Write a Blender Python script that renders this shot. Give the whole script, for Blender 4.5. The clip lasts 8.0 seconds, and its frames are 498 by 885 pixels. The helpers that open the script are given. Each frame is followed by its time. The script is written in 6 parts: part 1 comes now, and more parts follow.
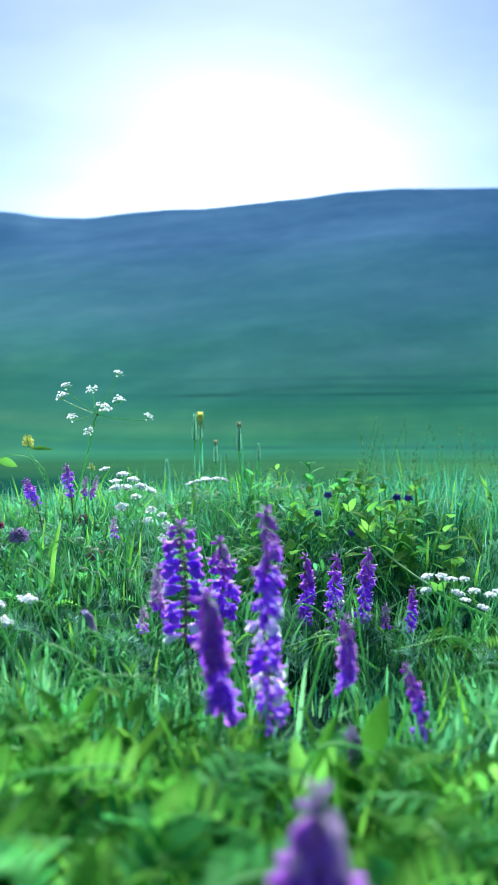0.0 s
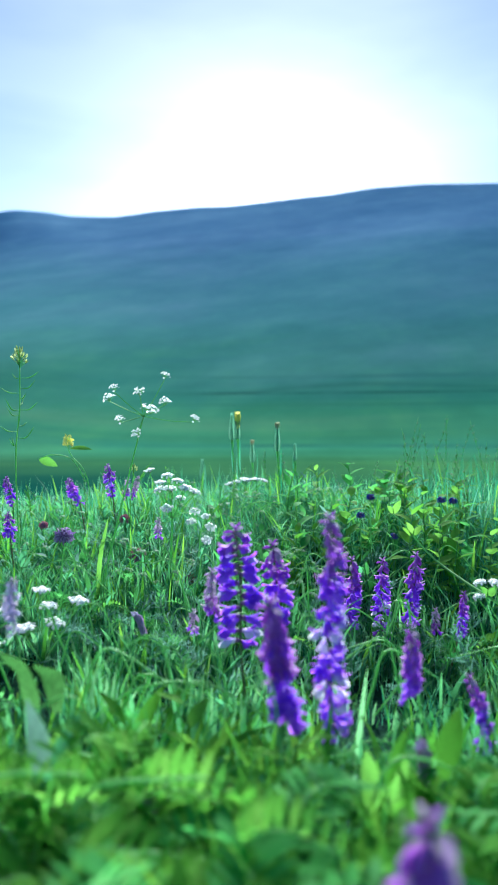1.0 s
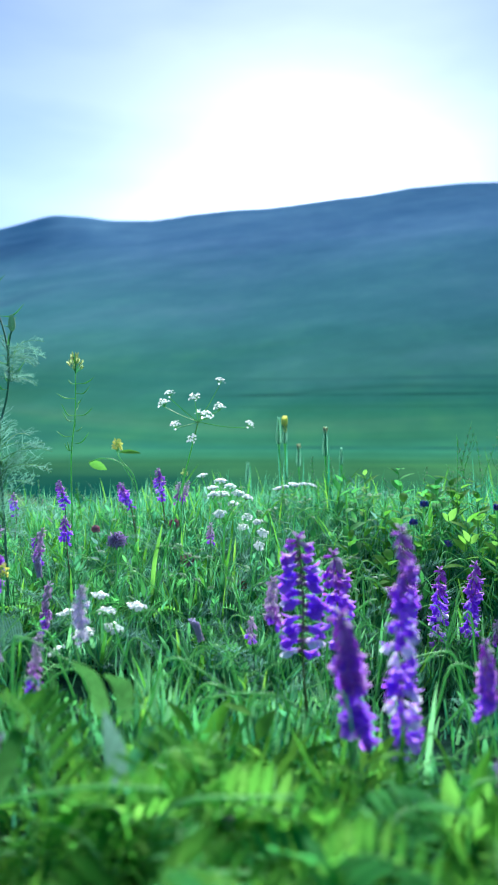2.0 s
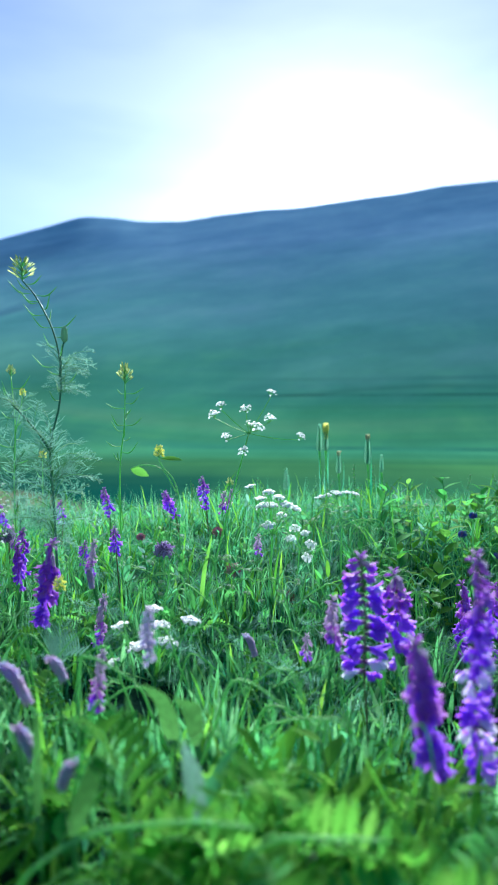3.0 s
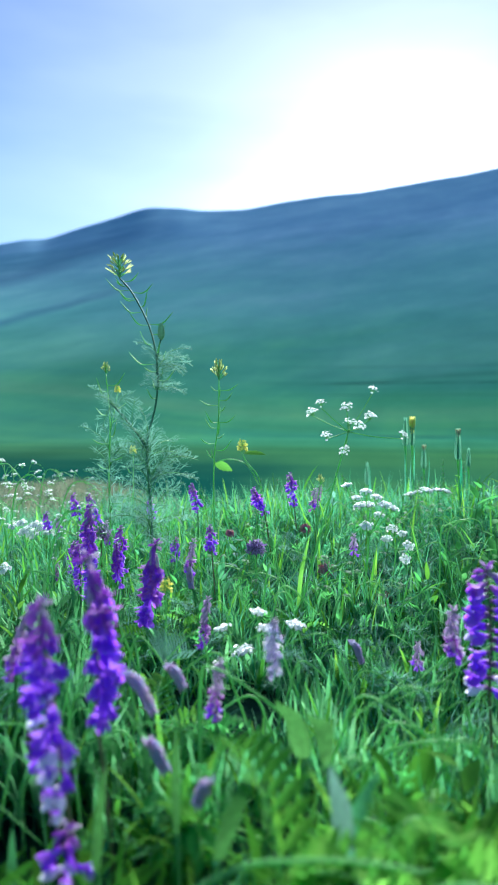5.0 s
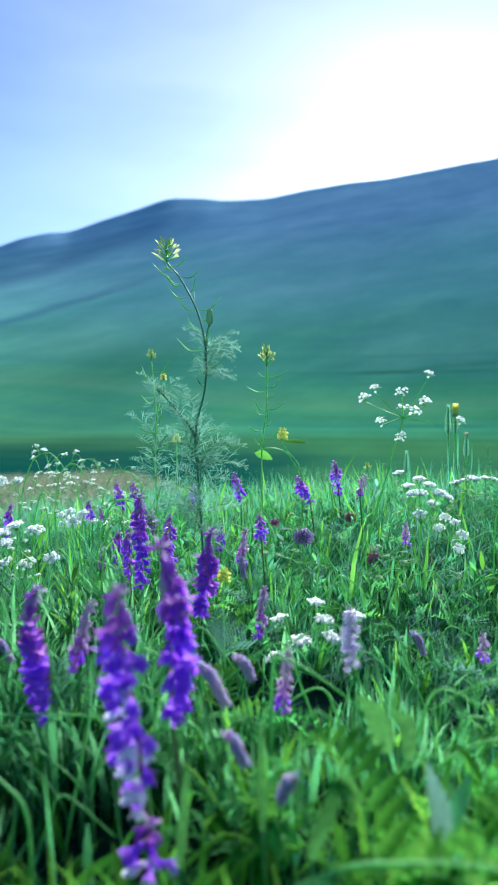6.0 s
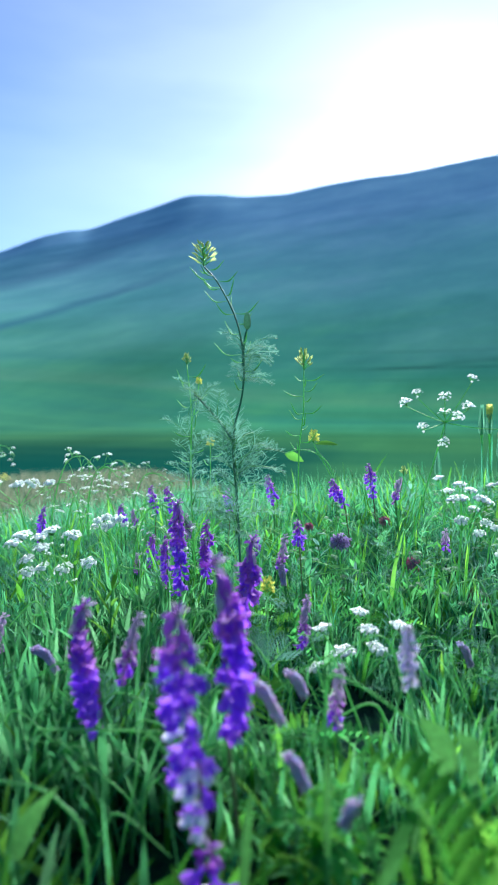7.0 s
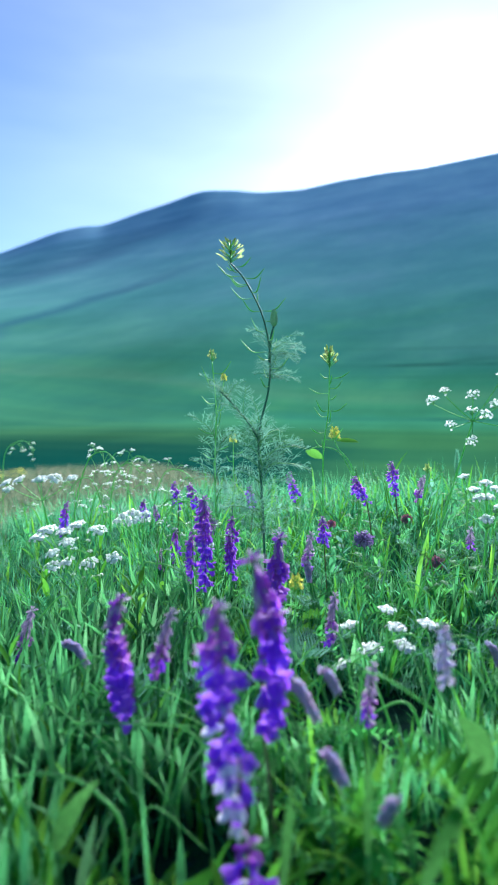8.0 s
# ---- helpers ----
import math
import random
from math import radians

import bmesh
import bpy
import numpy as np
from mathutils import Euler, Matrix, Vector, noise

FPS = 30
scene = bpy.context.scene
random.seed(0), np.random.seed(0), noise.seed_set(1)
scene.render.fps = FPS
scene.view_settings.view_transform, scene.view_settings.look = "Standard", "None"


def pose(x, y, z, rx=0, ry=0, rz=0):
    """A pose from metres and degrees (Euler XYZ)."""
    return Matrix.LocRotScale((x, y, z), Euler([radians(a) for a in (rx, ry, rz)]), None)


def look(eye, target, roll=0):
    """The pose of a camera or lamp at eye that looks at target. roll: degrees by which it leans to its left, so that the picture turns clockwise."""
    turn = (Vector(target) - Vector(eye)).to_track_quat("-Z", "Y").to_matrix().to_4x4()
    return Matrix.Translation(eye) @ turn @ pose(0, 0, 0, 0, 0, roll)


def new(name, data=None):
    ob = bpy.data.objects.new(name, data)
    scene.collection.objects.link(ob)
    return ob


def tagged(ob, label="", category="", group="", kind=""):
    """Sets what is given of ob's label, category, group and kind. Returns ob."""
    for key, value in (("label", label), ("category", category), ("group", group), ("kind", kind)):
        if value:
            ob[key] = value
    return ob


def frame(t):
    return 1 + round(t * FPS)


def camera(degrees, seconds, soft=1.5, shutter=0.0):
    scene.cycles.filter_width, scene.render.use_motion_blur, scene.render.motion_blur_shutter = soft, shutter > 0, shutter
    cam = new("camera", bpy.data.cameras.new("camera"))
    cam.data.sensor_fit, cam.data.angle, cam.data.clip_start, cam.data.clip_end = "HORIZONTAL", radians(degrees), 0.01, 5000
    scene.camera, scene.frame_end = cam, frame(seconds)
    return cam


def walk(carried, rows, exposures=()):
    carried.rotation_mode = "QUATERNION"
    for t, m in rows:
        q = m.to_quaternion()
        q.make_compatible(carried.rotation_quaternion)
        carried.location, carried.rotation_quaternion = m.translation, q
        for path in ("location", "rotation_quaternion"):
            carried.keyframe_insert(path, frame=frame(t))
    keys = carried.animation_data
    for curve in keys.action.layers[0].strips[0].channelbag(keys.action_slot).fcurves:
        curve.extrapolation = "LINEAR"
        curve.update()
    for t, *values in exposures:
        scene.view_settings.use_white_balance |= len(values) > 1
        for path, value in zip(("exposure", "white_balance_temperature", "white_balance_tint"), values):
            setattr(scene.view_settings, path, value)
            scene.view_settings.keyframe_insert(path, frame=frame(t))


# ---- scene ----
cam = camera(40.6, 8.0, soft=1.5)
cam.data.dof.use_dof = True
cam.data.dof.focus_distance = 0.72
cam.data.dof.aperture_fstop = 10.0
PATH = [
    (0, (0.014, -0.02, 0.207), (-0.041, 1.978, 0.124), -0.4),
    (0.5, (0.003, -0.02, 0.21), (-0.08, 1.976, 0.124), -0.4),
    (1, (-0.006, -0.017, 0.211), (-0.137, 1.976, 0.122), -0.3),
    (1.5, (-0.014, -0.015, 0.211), (-0.204, 1.974, 0.126), -0.2),
    (3, (-0.046, -0.013, 0.226), (-0.366, 1.96, 0.143), -0.0),
    (3.5, (-0.058, -0.006, 0.226), (-0.419, 1.959, 0.143), 0.4),
    (4, (-0.066, -0.006, 0.229), (-0.473, 1.95, 0.139), 0.2),
    (4.5, (-0.072, -0.006, 0.236), (-0.529, 1.939, 0.134), -0.0),
    (6, (-0.11, 0.0, 0.231), (-0.677, 1.913, 0.086), -0.6),
    (6.5, (-0.121, 0.002, 0.234), (-0.718, 1.904, 0.082), -0.9),
    (7, (-0.129, 0.002, 0.239), (-0.75, 1.897, 0.084), -0.8),
    (7.5, (-0.134, 0.001, 0.24), (-0.775, 1.888, 0.08), -0.6),
    (8, (-0.14, -0.003, 0.24), (-0.797, 1.879, 0.074), -0.5),
]
walk(cam, [(t, look(eye, target, roll)) for t, eye, target, roll in PATH], [(0.0, 2.2, 5400, 9), (8.0, 2.2, 5400, 9)])

# ---- world, sun, exposure ----
SUN_AZ, SUN_EL = -1.5, 17.25
world = bpy.data.worlds.new("world")
scene.world = world
world.use_nodes = True
wn = world.node_tree.nodes
wl = world.node_tree.links
wn.clear()
sky = wn.new("ShaderNodeTexSky")
sky.sky_type = "NISHITA"
sky.sun_disc = False
sky.sun_elevation = radians(SUN_EL)
sky.sun_rotation = radians(SUN_AZ)
sky.altitude = 900
sky.air_density = 0.84
sky.dust_density = 0.78
sky.ozone_density = 2.2
bg = wn.new("ShaderNodeBackground")
bg.inputs["Strength"].default_value = 0.047
wo = wn.new("ShaderNodeOutputWorld")
wl.new(bg.outputs[0], wo.inputs[0])


def world_math(op, a, b=None, clamp=False):
    n = wn.new("ShaderNodeMath")
    n.operation = op
    n.use_clamp = clamp
    for i, v in enumerate((a, b)):
        if v is None:
            continue
        if isinstance(v, (int, float)):
            n.inputs[i].default_value = v
        else:
            wl.new(v, n.inputs[i])
    return n.outputs[0]


# thin streaky high cloud round the hidden sun, over a slightly greyed blue
way = wn.new("ShaderNodeTexCoord").outputs["Generated"]
toward = wn.new("ShaderNodeVectorMath")
toward.operation = "DOT_PRODUCT"
wl.new(way, toward.inputs[0])
_e0 = radians(SUN_EL + 3.0)
toward.inputs[1].default_value = (math.sin(radians(SUN_AZ)) * math.cos(_e0), math.cos(radians(SUN_AZ)) * math.cos(_e0), math.sin(_e0))
near_sun = world_math("MULTIPLY", world_math("SUBTRACT", toward.outputs["Value"], 0.62), 2.7, True)
streaks = wn.new("ShaderNodeMapping")
streaks.inputs["Rotation"].default_value = (0.0, 0.42, 0.0)
streaks.inputs["Scale"].default_value = (2.6, 2.0, 9.0)
wl.new(way, streaks.inputs[0])
cloud = wn.new("ShaderNodeTexNoise")
cloud.inputs["Scale"].default_value = 1.0
cloud.inputs["Detail"].default_value = 4.0
cloud.inputs["Roughness"].default_value = 0.5
wl.new(streaks.outputs[0], cloud.inputs["Vector"])
veil = world_math("MULTIPLY", world_math("POWER", near_sun, 1.6), world_math("MAXIMUM", world_math("SUBTRACT", world_math("MULTIPLY", cloud.outputs[0], 3.0), 0.58), 0.1))
grey = wn.new("ShaderNodeMix")
grey.data_type = "RGBA"
grey.blend_type = "MULTIPLY"
grey.inputs["Factor"].default_value = 1.0
wl.new(sky.outputs[0], grey.inputs["A"])
grey.inputs["B"].default_value = (0.78, 0.79, 0.83, 1.0)
hazy = wn.new("ShaderNodeMix")
hazy.data_type = "RGBA"
hazy.blend_type = "ADD"
wl.new(veil, hazy.inputs["Factor"])
wl.new(grey.outputs["Result"], hazy.inputs["A"])
hazy.inputs["B"].default_value = (0.95, 0.86, 0.84, 1.0)
wl.new(hazy.outputs["Result"], bg.inputs[0])

sun_data = bpy.data.lights.new("sun", "SUN")
sun_data.energy = 5.0
sun_data.angle = radians(24)
sun_data.color = (1.0, 0.94, 0.84)
sun = new("sun", sun_data)
# the ridge hides the lower part of the broad glow, so its light comes from a little above the sun
_a, _e = radians(SUN_AZ), radians(SUN_EL + 5.75)
_d = Vector((math.sin(_a) * math.cos(_e), math.cos(_a) * math.cos(_e), math.sin(_e)))
sun.matrix_world = look(_d * 50, (0, 0, 0))

RND = random.Random(7)


# ---- materials ----
def nodes_of(name):
    m = bpy.data.materials.new(name)
    m.use_nodes = True
    nt = m.node_tree
    nt.nodes.clear()
    out = nt.nodes.new("ShaderNodeOutputMaterial")
    return m, nt, out


def ramp(nt, fac, stops):
    r = nt.nodes.new("ShaderNodeValToRGB")
    els = r.color_ramp.elements
    els[0].position, els[0].color = stops[0][0], (*stops[0][1], 1)
    els[1].position, els[1].color = stops[-1][0], (*stops[-1][1], 1)
    for p, c in stops[1:-1]:
        e = els.new(p)
        e.color = (*c, 1)
    nt.links.new(fac, r.inputs[0])
    return r.outputs[0]


def mixc(nt, fac, a, b, mode="MIX"):
    n = nt.nodes.new("ShaderNodeMix")
    n.data_type = "RGBA"
    n.blend_type = mode
    for sock, v in ((n.inputs[0], fac), (n.inputs[6], a), (n.inputs[7], b)):
        if isinstance(v, (int, float)):
            sock.default_value = v
        elif isinstance(v, tuple):
            sock.default_value = (*v, 1)
        else:
            nt.links.new(v, sock)
    return n.outputs[2]


def noise_tex(nt, vec, scale, detail=3.0, rough=0.55):
    n = nt.nodes.new("ShaderNodeTexNoise")
    n.inputs["Scale"].default_value = scale
    n.inputs["Detail"].default_value = detail
    n.inputs["Roughness"].default_value = rough
    if vec is not None:
        nt.links.new(vec, n.inputs["Vector"])
    return n.outputs["Fac"]


def math_node(nt, op, a, b=None, clamp=False):
    n = nt.nodes.new("ShaderNodeMath")
    n.operation = op
    n.use_clamp = clamp
    for i, v in enumerate((a, b)):
        if v is None:
            continue
        if isinstance(v, (int, float)):
            n.inputs[i].default_value = v
        else:
            nt.links.new(v, n.inputs[i])
    return n.outputs[0]


def leafy(name, stops, translucent=0.4, rough=0.5, per_island=True, grain=900.0, spec=0.06, low=0.72):
    """Leaf or petal: colour varies from piece to piece and in fine grain; part of the light passes through."""
    m, nt, out = nodes_of(name)
    if per_island:
        fac = nt.nodes.new("ShaderNodeNewGeometry").outputs["Random Per Island"]
    else:
        fac = nt.nodes.new("ShaderNodeObjectInfo").outputs["Random"]
    pos = nt.nodes.new("ShaderNodeNewGeometry").outputs["Position"]
    big = noise_tex(nt, pos, 14.0, 3.0)
    f2 = math_node(nt, "ADD", math_node(nt, "MULTIPLY", fac, 0.62), math_node(nt, "MULTIPLY", big, 1.1))
    f2 = math_node(nt, "SUBTRACT", f2, 0.38, True)
    col = ramp(nt, f2, stops)
    fine = noise_tex(nt, pos, grain, 2.0)
    g = ramp(nt, fine, [(0.3, (low, low, low)), (0.7, (1.0, 1.0, 1.0))])
    col = mixc(nt, 1.0, col, g, "MULTIPLY")
    p = nt.nodes.new("ShaderNodeBsdfPrincipled")
    p.inputs["Roughness"].default_value = rough
    p.inputs["Specular IOR Level"].default_value = spec
    nt.links.new(col, p.inputs["Base Color"])
    t = nt.nodes.new("ShaderNodeBsdfTranslucent")
    nt.links.new(col, t.inputs["Color"])
    mx = nt.nodes.new("ShaderNodeMixShader")
    mx.inputs[0].default_value = translucent
    nt.links.new(p.outputs[0], mx.inputs[1])
    nt.links.new(t.outputs[0], mx.inputs[2])
    nt.links.new(mx.outputs[0], out.inputs[0])
    return m


M_GRASS = leafy("grass_blade", [(0.0, (0.018, 0.120, 0.050)), (0.3, (0.044, 0.260, 0.055)), (0.6, (0.104, 0.400, 0.058)), (0.8, (0.168, 0.460, 0.095)), (1.0, (0.280, 0.540, 0.260))], 0.55, 0.55)
M_GRASS_MID = leafy("grey_green_blade", [(0.0, (0.030, 0.160, 0.085)), (0.3, (0.068, 0.290, 0.120)), (0.6, (0.128, 0.420, 0.165)), (0.8, (0.208, 0.500, 0.240)), (1.0, (0.360, 0.620, 0.410))], 0.58, 0.55)
M_GRASS_BLUE = leafy("blue_green_blade", [(0.0, (0.018, 0.140, 0.080)), (0.5, (0.052, 0.300, 0.140)), (1.0, (0.184, 0.480, 0.330))], 0.5, 0.55)
M_BROAD = leafy("broad_blade", [(0.0, (0.037, 0.180, 0.024)), (0.5, (0.107, 0.340, 0.031)), (1.0, (0.240, 0.490, 0.061))], 0.6, 0.75, spec=0.02)
M_VLEAF = leafy("vetch_leaf", [(0.0, (0.048, 0.250, 0.060)), (0.5, (0.104, 0.410, 0.085)), (1.0, (0.216, 0.530, 0.170))], 0.58, 0.75, spec=0.02)
M_LIGHT = leafy("light_blade", [(0.0, (0.050, 0.210, 0.075)), (0.5, (0.105, 0.350, 0.110)), (1.0, (0.240, 0.520, 0.220))], 0.60, 0.7, spec=0.03)
M_FRESH = leafy("fresh_vetch_leaf", [(0.0, (0.070, 0.271, 0.040)), (0.5, (0.130, 0.381, 0.044)), (1.0, (0.260, 0.531, 0.096))], 0.68, 0.75, spec=0.02)
M_BUD = leafy("salsify_bract", [(0.0, (0.100, 0.320, 0.190)), (0.6, (0.190, 0.440, 0.280)), (1.0, (0.330, 0.580, 0.400))], 0.62, 0.6)
M_FORB = leafy("forb_leaf", [(0.0, (0.077, 0.275, 0.047)), (0.5, (0.156, 0.408, 0.057)), (1.0, (0.293, 0.532, 0.085))], 0.6, 0.75, spec=0.02)
M_SILVER = leafy("feathery_leaf", [(0.0, (0.131, 0.328, 0.213)), (0.6, (0.203, 0.426, 0.303)), (1.0, (0.282, 0.525, 0.410))], 0.5, 0.7)
M_STEM = leafy("green_stem", [(0.0, (0.064, 0.240, 0.070)), (0.6, (0.112, 0.330, 0.090)), (1.0, (0.168, 0.400, 0.150))], 0.25, 0.55, False)
M_STEM_PALE = leafy("pale_stem", [(0.0, (0.208, 0.540, 0.130)), (1.0, (0.352, 0.700, 0.270))], 0.45, 0.5)
M_STEM_DARK = leafy("dark_stem", [(0.0, (0.060, 0.180, 0.110)), (1.0, (0.110, 0.260, 0.160))], 0.15, 0.6, False)
M_STEM_RED = leafy("brownish_stem", [(0.0, (0.110, 0.140, 0.070)), (1.0, (0.180, 0.200, 0.090))], 0.10, 0.5, False)
M_DRY = leafy("dry_blade", [(0.0, (0.080, 0.165, 0.078)), (0.45, (0.155, 0.210, 0.120)), (0.75, (0.250, 0.240, 0.160)), (1.0, (0.370, 0.305, 0.200))], 0.4, 0.6)
M_VIOLET = leafy("violet_petal", [(0.0, (0.340, 0.060, 0.860)), (0.5, (0.450, 0.125, 0.930)), (1.0, (0.590, 0.260, 0.960))], 0.55, 0.6, False, low=0.85)
M_VIOLET_PINK = leafy("magenta_petal", [(0.0, (0.470, 0.110, 0.680)), (0.6, (0.590, 0.190, 0.790)), (1.0, (0.700, 0.350, 0.840))], 0.5, 0.6, False)
M_VIOLET_DULL = leafy("dull_violet_petal", [(0.0, (0.640, 0.500, 0.720)), (0.6, (0.760, 0.640, 0.800)), (1.0, (0.860, 0.790, 0.860))], 0.65, 0.7, False)
M_PALE_VIOLET = leafy("pale_violet_petal", [(0.0, (0.600, 0.580, 0.820)), (1.0, (0.780, 0.760, 0.900))], 0.6, 0.6, False)
M_WHITE_WING = leafy("white_petal", [(0.0, (0.880, 0.850, 0.950)), (1.0, (0.940, 0.930, 0.960))], 0.5, 0.55, False, low=0.92)
M_CALYX = leafy("calyx", [(0.0, (0.240, 0.110, 0.280)), (1.0, (0.360, 0.220, 0.380))], 0.2, 0.6, False)
M_CALYX_PALE = leafy("pale_calyx", [(0.0, (0.480, 0.380, 0.520)), (1.0, (0.640, 0.560, 0.660))], 0.5, 0.6, False)
M_WHITE = leafy("umbel_white", [(0.0, (0.880, 0.900, 0.880)), (0.4, (0.930, 0.940, 0.930)), (1.0, (0.960, 0.960, 0.955))], 0.60, 0.6, low=0.95)
M_SEED = leafy("green_seed", [(0.0, (0.280, 0.460, 0.280)), (1.0, (0.520, 0.640, 0.460))], 0.5, 0.65)
M_YELLOW = leafy("yellow_petal", [(0.0, (0.820, 0.800, 0.120)), (1.0, (0.900, 0.900, 0.260))], 0.45, 0.5)
M_PALE_YELLOW = leafy("pale_yellow_petal", [(0.0, (0.330, 0.460, 0.170)), (0.6, (0.480, 0.570, 0.220)), (1.0, (0.640, 0.690, 0.320))], 0.5, 0.65, low=0.88, spec=0.02)
M_BRACT = leafy("bract", [(0.0, (0.150, 0.330, 0.180)), (1.0, (0.420, 0.620, 0.400))], 0.40, 0.6)
M_BRACT_RED = leafy("reddish_bract", [(0.0, (0.340, 0.300, 0.160)), (1.0, (0.520, 0.440, 0.260))], 0.35, 0.6)
M_RED = leafy("dark_red_floret", [(0.0, (0.480, 0.140, 0.240)), (0.6, (0.680, 0.320, 0.440)), (1.0, (0.820, 0.580, 0.640))], 0.55, 0.6)
M_MAUVE = leafy("mauve_floret", [(0.0, (0.460, 0.300, 0.640)), (0.6, (0.620, 0.460, 0.780)), (1.0, (0.800, 0.700, 0.860))], 0.6, 0.6)
M_DULL = leafy("shaded_broad_leaf", [(0.0, (0.045, 0.170, 0.040)), (0.5, (0.085, 0.250, 0.055)), (1.0, (0.150, 0.340, 0.090))], 0.35, 0.8, grain=300.0, spec=0.02, low=0.6)
M_GREY_LEAF = leafy("grey_green_leaf", [(0.0, (0.120, 0.270, 0.180)), (1.0, (0.240, 0.410, 0.300))], 0.25, 0.8, grain=300.0, spec=0.02, low=0.7)
M_BLUE = leafy("dark_blue_petal", [(0.0, (0.060, 0.070, 0.420)), (1.0, (0.160, 0.180, 0.620))], 0.4, 0.6)
M_BROWN = leafy("withered_brown", [(0.0, (0.120, 0.075, 0.045)), (1.0, (0.240, 0.150, 0.090))], 0.15, 0.7)


def ground_material():
    """Dark thatch underfoot, dry turf on the shoulder, fields in the valley, scrubby grass on the mountain with haze in
    its colour.
    """
    m, nt, out = nodes_of("earth_and_turf")
    pos = nt.nodes.new("ShaderNodeNewGeometry").outputs["Position"]
    sep = nt.nodes.new("ShaderNodeSeparateXYZ")
    nt.links.new(pos, sep.inputs[0])
    ln = nt.nodes.new("ShaderNodeVectorMath")
    ln.operation = "LENGTH"
    nt.links.new(pos, ln.inputs[0])
    dist = ln.outputs["Value"]
    # underfoot: thatch colour darkened to deepen the shade between blades
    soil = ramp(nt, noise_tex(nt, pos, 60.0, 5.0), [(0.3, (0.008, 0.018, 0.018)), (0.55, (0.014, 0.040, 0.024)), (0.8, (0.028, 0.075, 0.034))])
    dry = ramp(nt, noise_tex(nt, pos, 5.0, 4.0), [(0.3, (0.075, 0.140, 0.065)), (0.55, (0.140, 0.190, 0.095)), (0.78, (0.290, 0.275, 0.150))])
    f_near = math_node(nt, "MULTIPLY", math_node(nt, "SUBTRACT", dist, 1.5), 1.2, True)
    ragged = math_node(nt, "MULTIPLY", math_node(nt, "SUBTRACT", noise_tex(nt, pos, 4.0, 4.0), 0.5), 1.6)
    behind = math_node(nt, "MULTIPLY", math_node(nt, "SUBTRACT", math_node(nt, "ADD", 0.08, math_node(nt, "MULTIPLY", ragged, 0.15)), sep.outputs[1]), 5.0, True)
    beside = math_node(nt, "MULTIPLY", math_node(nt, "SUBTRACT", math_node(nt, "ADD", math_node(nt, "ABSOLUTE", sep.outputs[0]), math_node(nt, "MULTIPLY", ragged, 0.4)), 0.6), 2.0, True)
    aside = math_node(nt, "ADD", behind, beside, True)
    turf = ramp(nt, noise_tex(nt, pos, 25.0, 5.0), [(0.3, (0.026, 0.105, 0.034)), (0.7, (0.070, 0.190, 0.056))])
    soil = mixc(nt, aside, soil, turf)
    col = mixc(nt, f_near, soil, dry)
    # valley fields, streaked across the slope
    mp = nt.nodes.new("ShaderNodeMapping")
    mp.inputs["Scale"].default_value = (0.0016, 0.020, 0.030)
    mp.inputs["Rotation"].default_value = (0, 0, 0.05)
    nt.links.new(pos, mp.inputs[0])
    streak = noise_tex(nt, mp.outputs[0], 1.0, 5.0, 0.6)
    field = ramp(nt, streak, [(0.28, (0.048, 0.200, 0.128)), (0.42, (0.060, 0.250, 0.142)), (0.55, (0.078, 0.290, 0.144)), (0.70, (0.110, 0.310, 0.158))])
    # near valley floor: dark growth, with the shade there painted in
    shaded_floor = ramp(nt, streak, [(0.3, (0.004, 0.036, 0.030)), (0.7, (0.010, 0.060, 0.040))])
    warp = math_node(nt, "MULTIPLY", math_node(nt, "SUBTRACT", noise_tex(nt, mp.outputs[0], 2.3, 3.0), 0.5), 150.0)
    f_field = math_node(nt, "MULTIPLY", math_node(nt, "SUBTRACT", math_node(nt, "ADD", math_node(nt, "ADD", dist, math_node(nt, "MULTIPLY", sep.outputs[0], 0.5)), math_node(nt, "MULTIPLY", warp, 0.4)), 105.0), 0.0085, True)
    # valley floor colour darkened to offset the sun on flat ground, lighter where the slope begins
    floor_col = ramp(nt, streak, [(0.28, (0.022, 0.098, 0.054)), (0.45, (0.042, 0.138, 0.052)), (0.60, (0.060, 0.168, 0.052)), (0.72, (0.090, 0.188, 0.062))])
    climb = math_node(nt, "MULTIPLY", math_node(nt, "SUBTRACT", math_node(nt, "ADD", dist, math_node(nt, "MULTIPLY", warp, 0.5)), 215.0), 0.0065, True)
    field = mixc(nt, climb, floor_col, field)
    bear = math_node(nt, "ARCTAN2", sep.outputs[0], sep.outputs[1])
    # fields get darker towards the left
    left_darker = math_node(nt, "MULTIPLY", math_node(nt, "SUBTRACT", -0.26, bear), 4.0, True)
    field = mixc(nt, left_darker, field, mixc(nt, 1.0, field, (0.88, 0.78, 0.86), "MULTIPLY"))
    # towards the right the field colour replaces most of the dark floor
    right_side = math_node(nt, "MULTIPLY", math_node(nt, "ADD", math_node(nt, "ADD", bear, 0.30), math_node(nt, "MULTIPLY", math_node(nt, "SUBTRACT", streak, 0.5), 0.25)), 6.0, True)
    f_field = math_node(nt, "MAXIMUM", f_field, math_node(nt, "MULTIPLY", right_side, 0.7))
    far = mixc(nt, f_field, shaded_floor, field)
    # mountain side: scrub and bare turf in bands that climb a little across the slope
    turn = nt.nodes.new("ShaderNodeMapping")
    turn.inputs["Rotation"].default_value = (0.0, 0.16, 0.0)
    nt.links.new(pos, turn.inputs[0])
    mp2 = nt.nodes.new("ShaderNodeMapping")
    mp2.inputs["Scale"].default_value = (0.0042, 0.0016, 0.017)
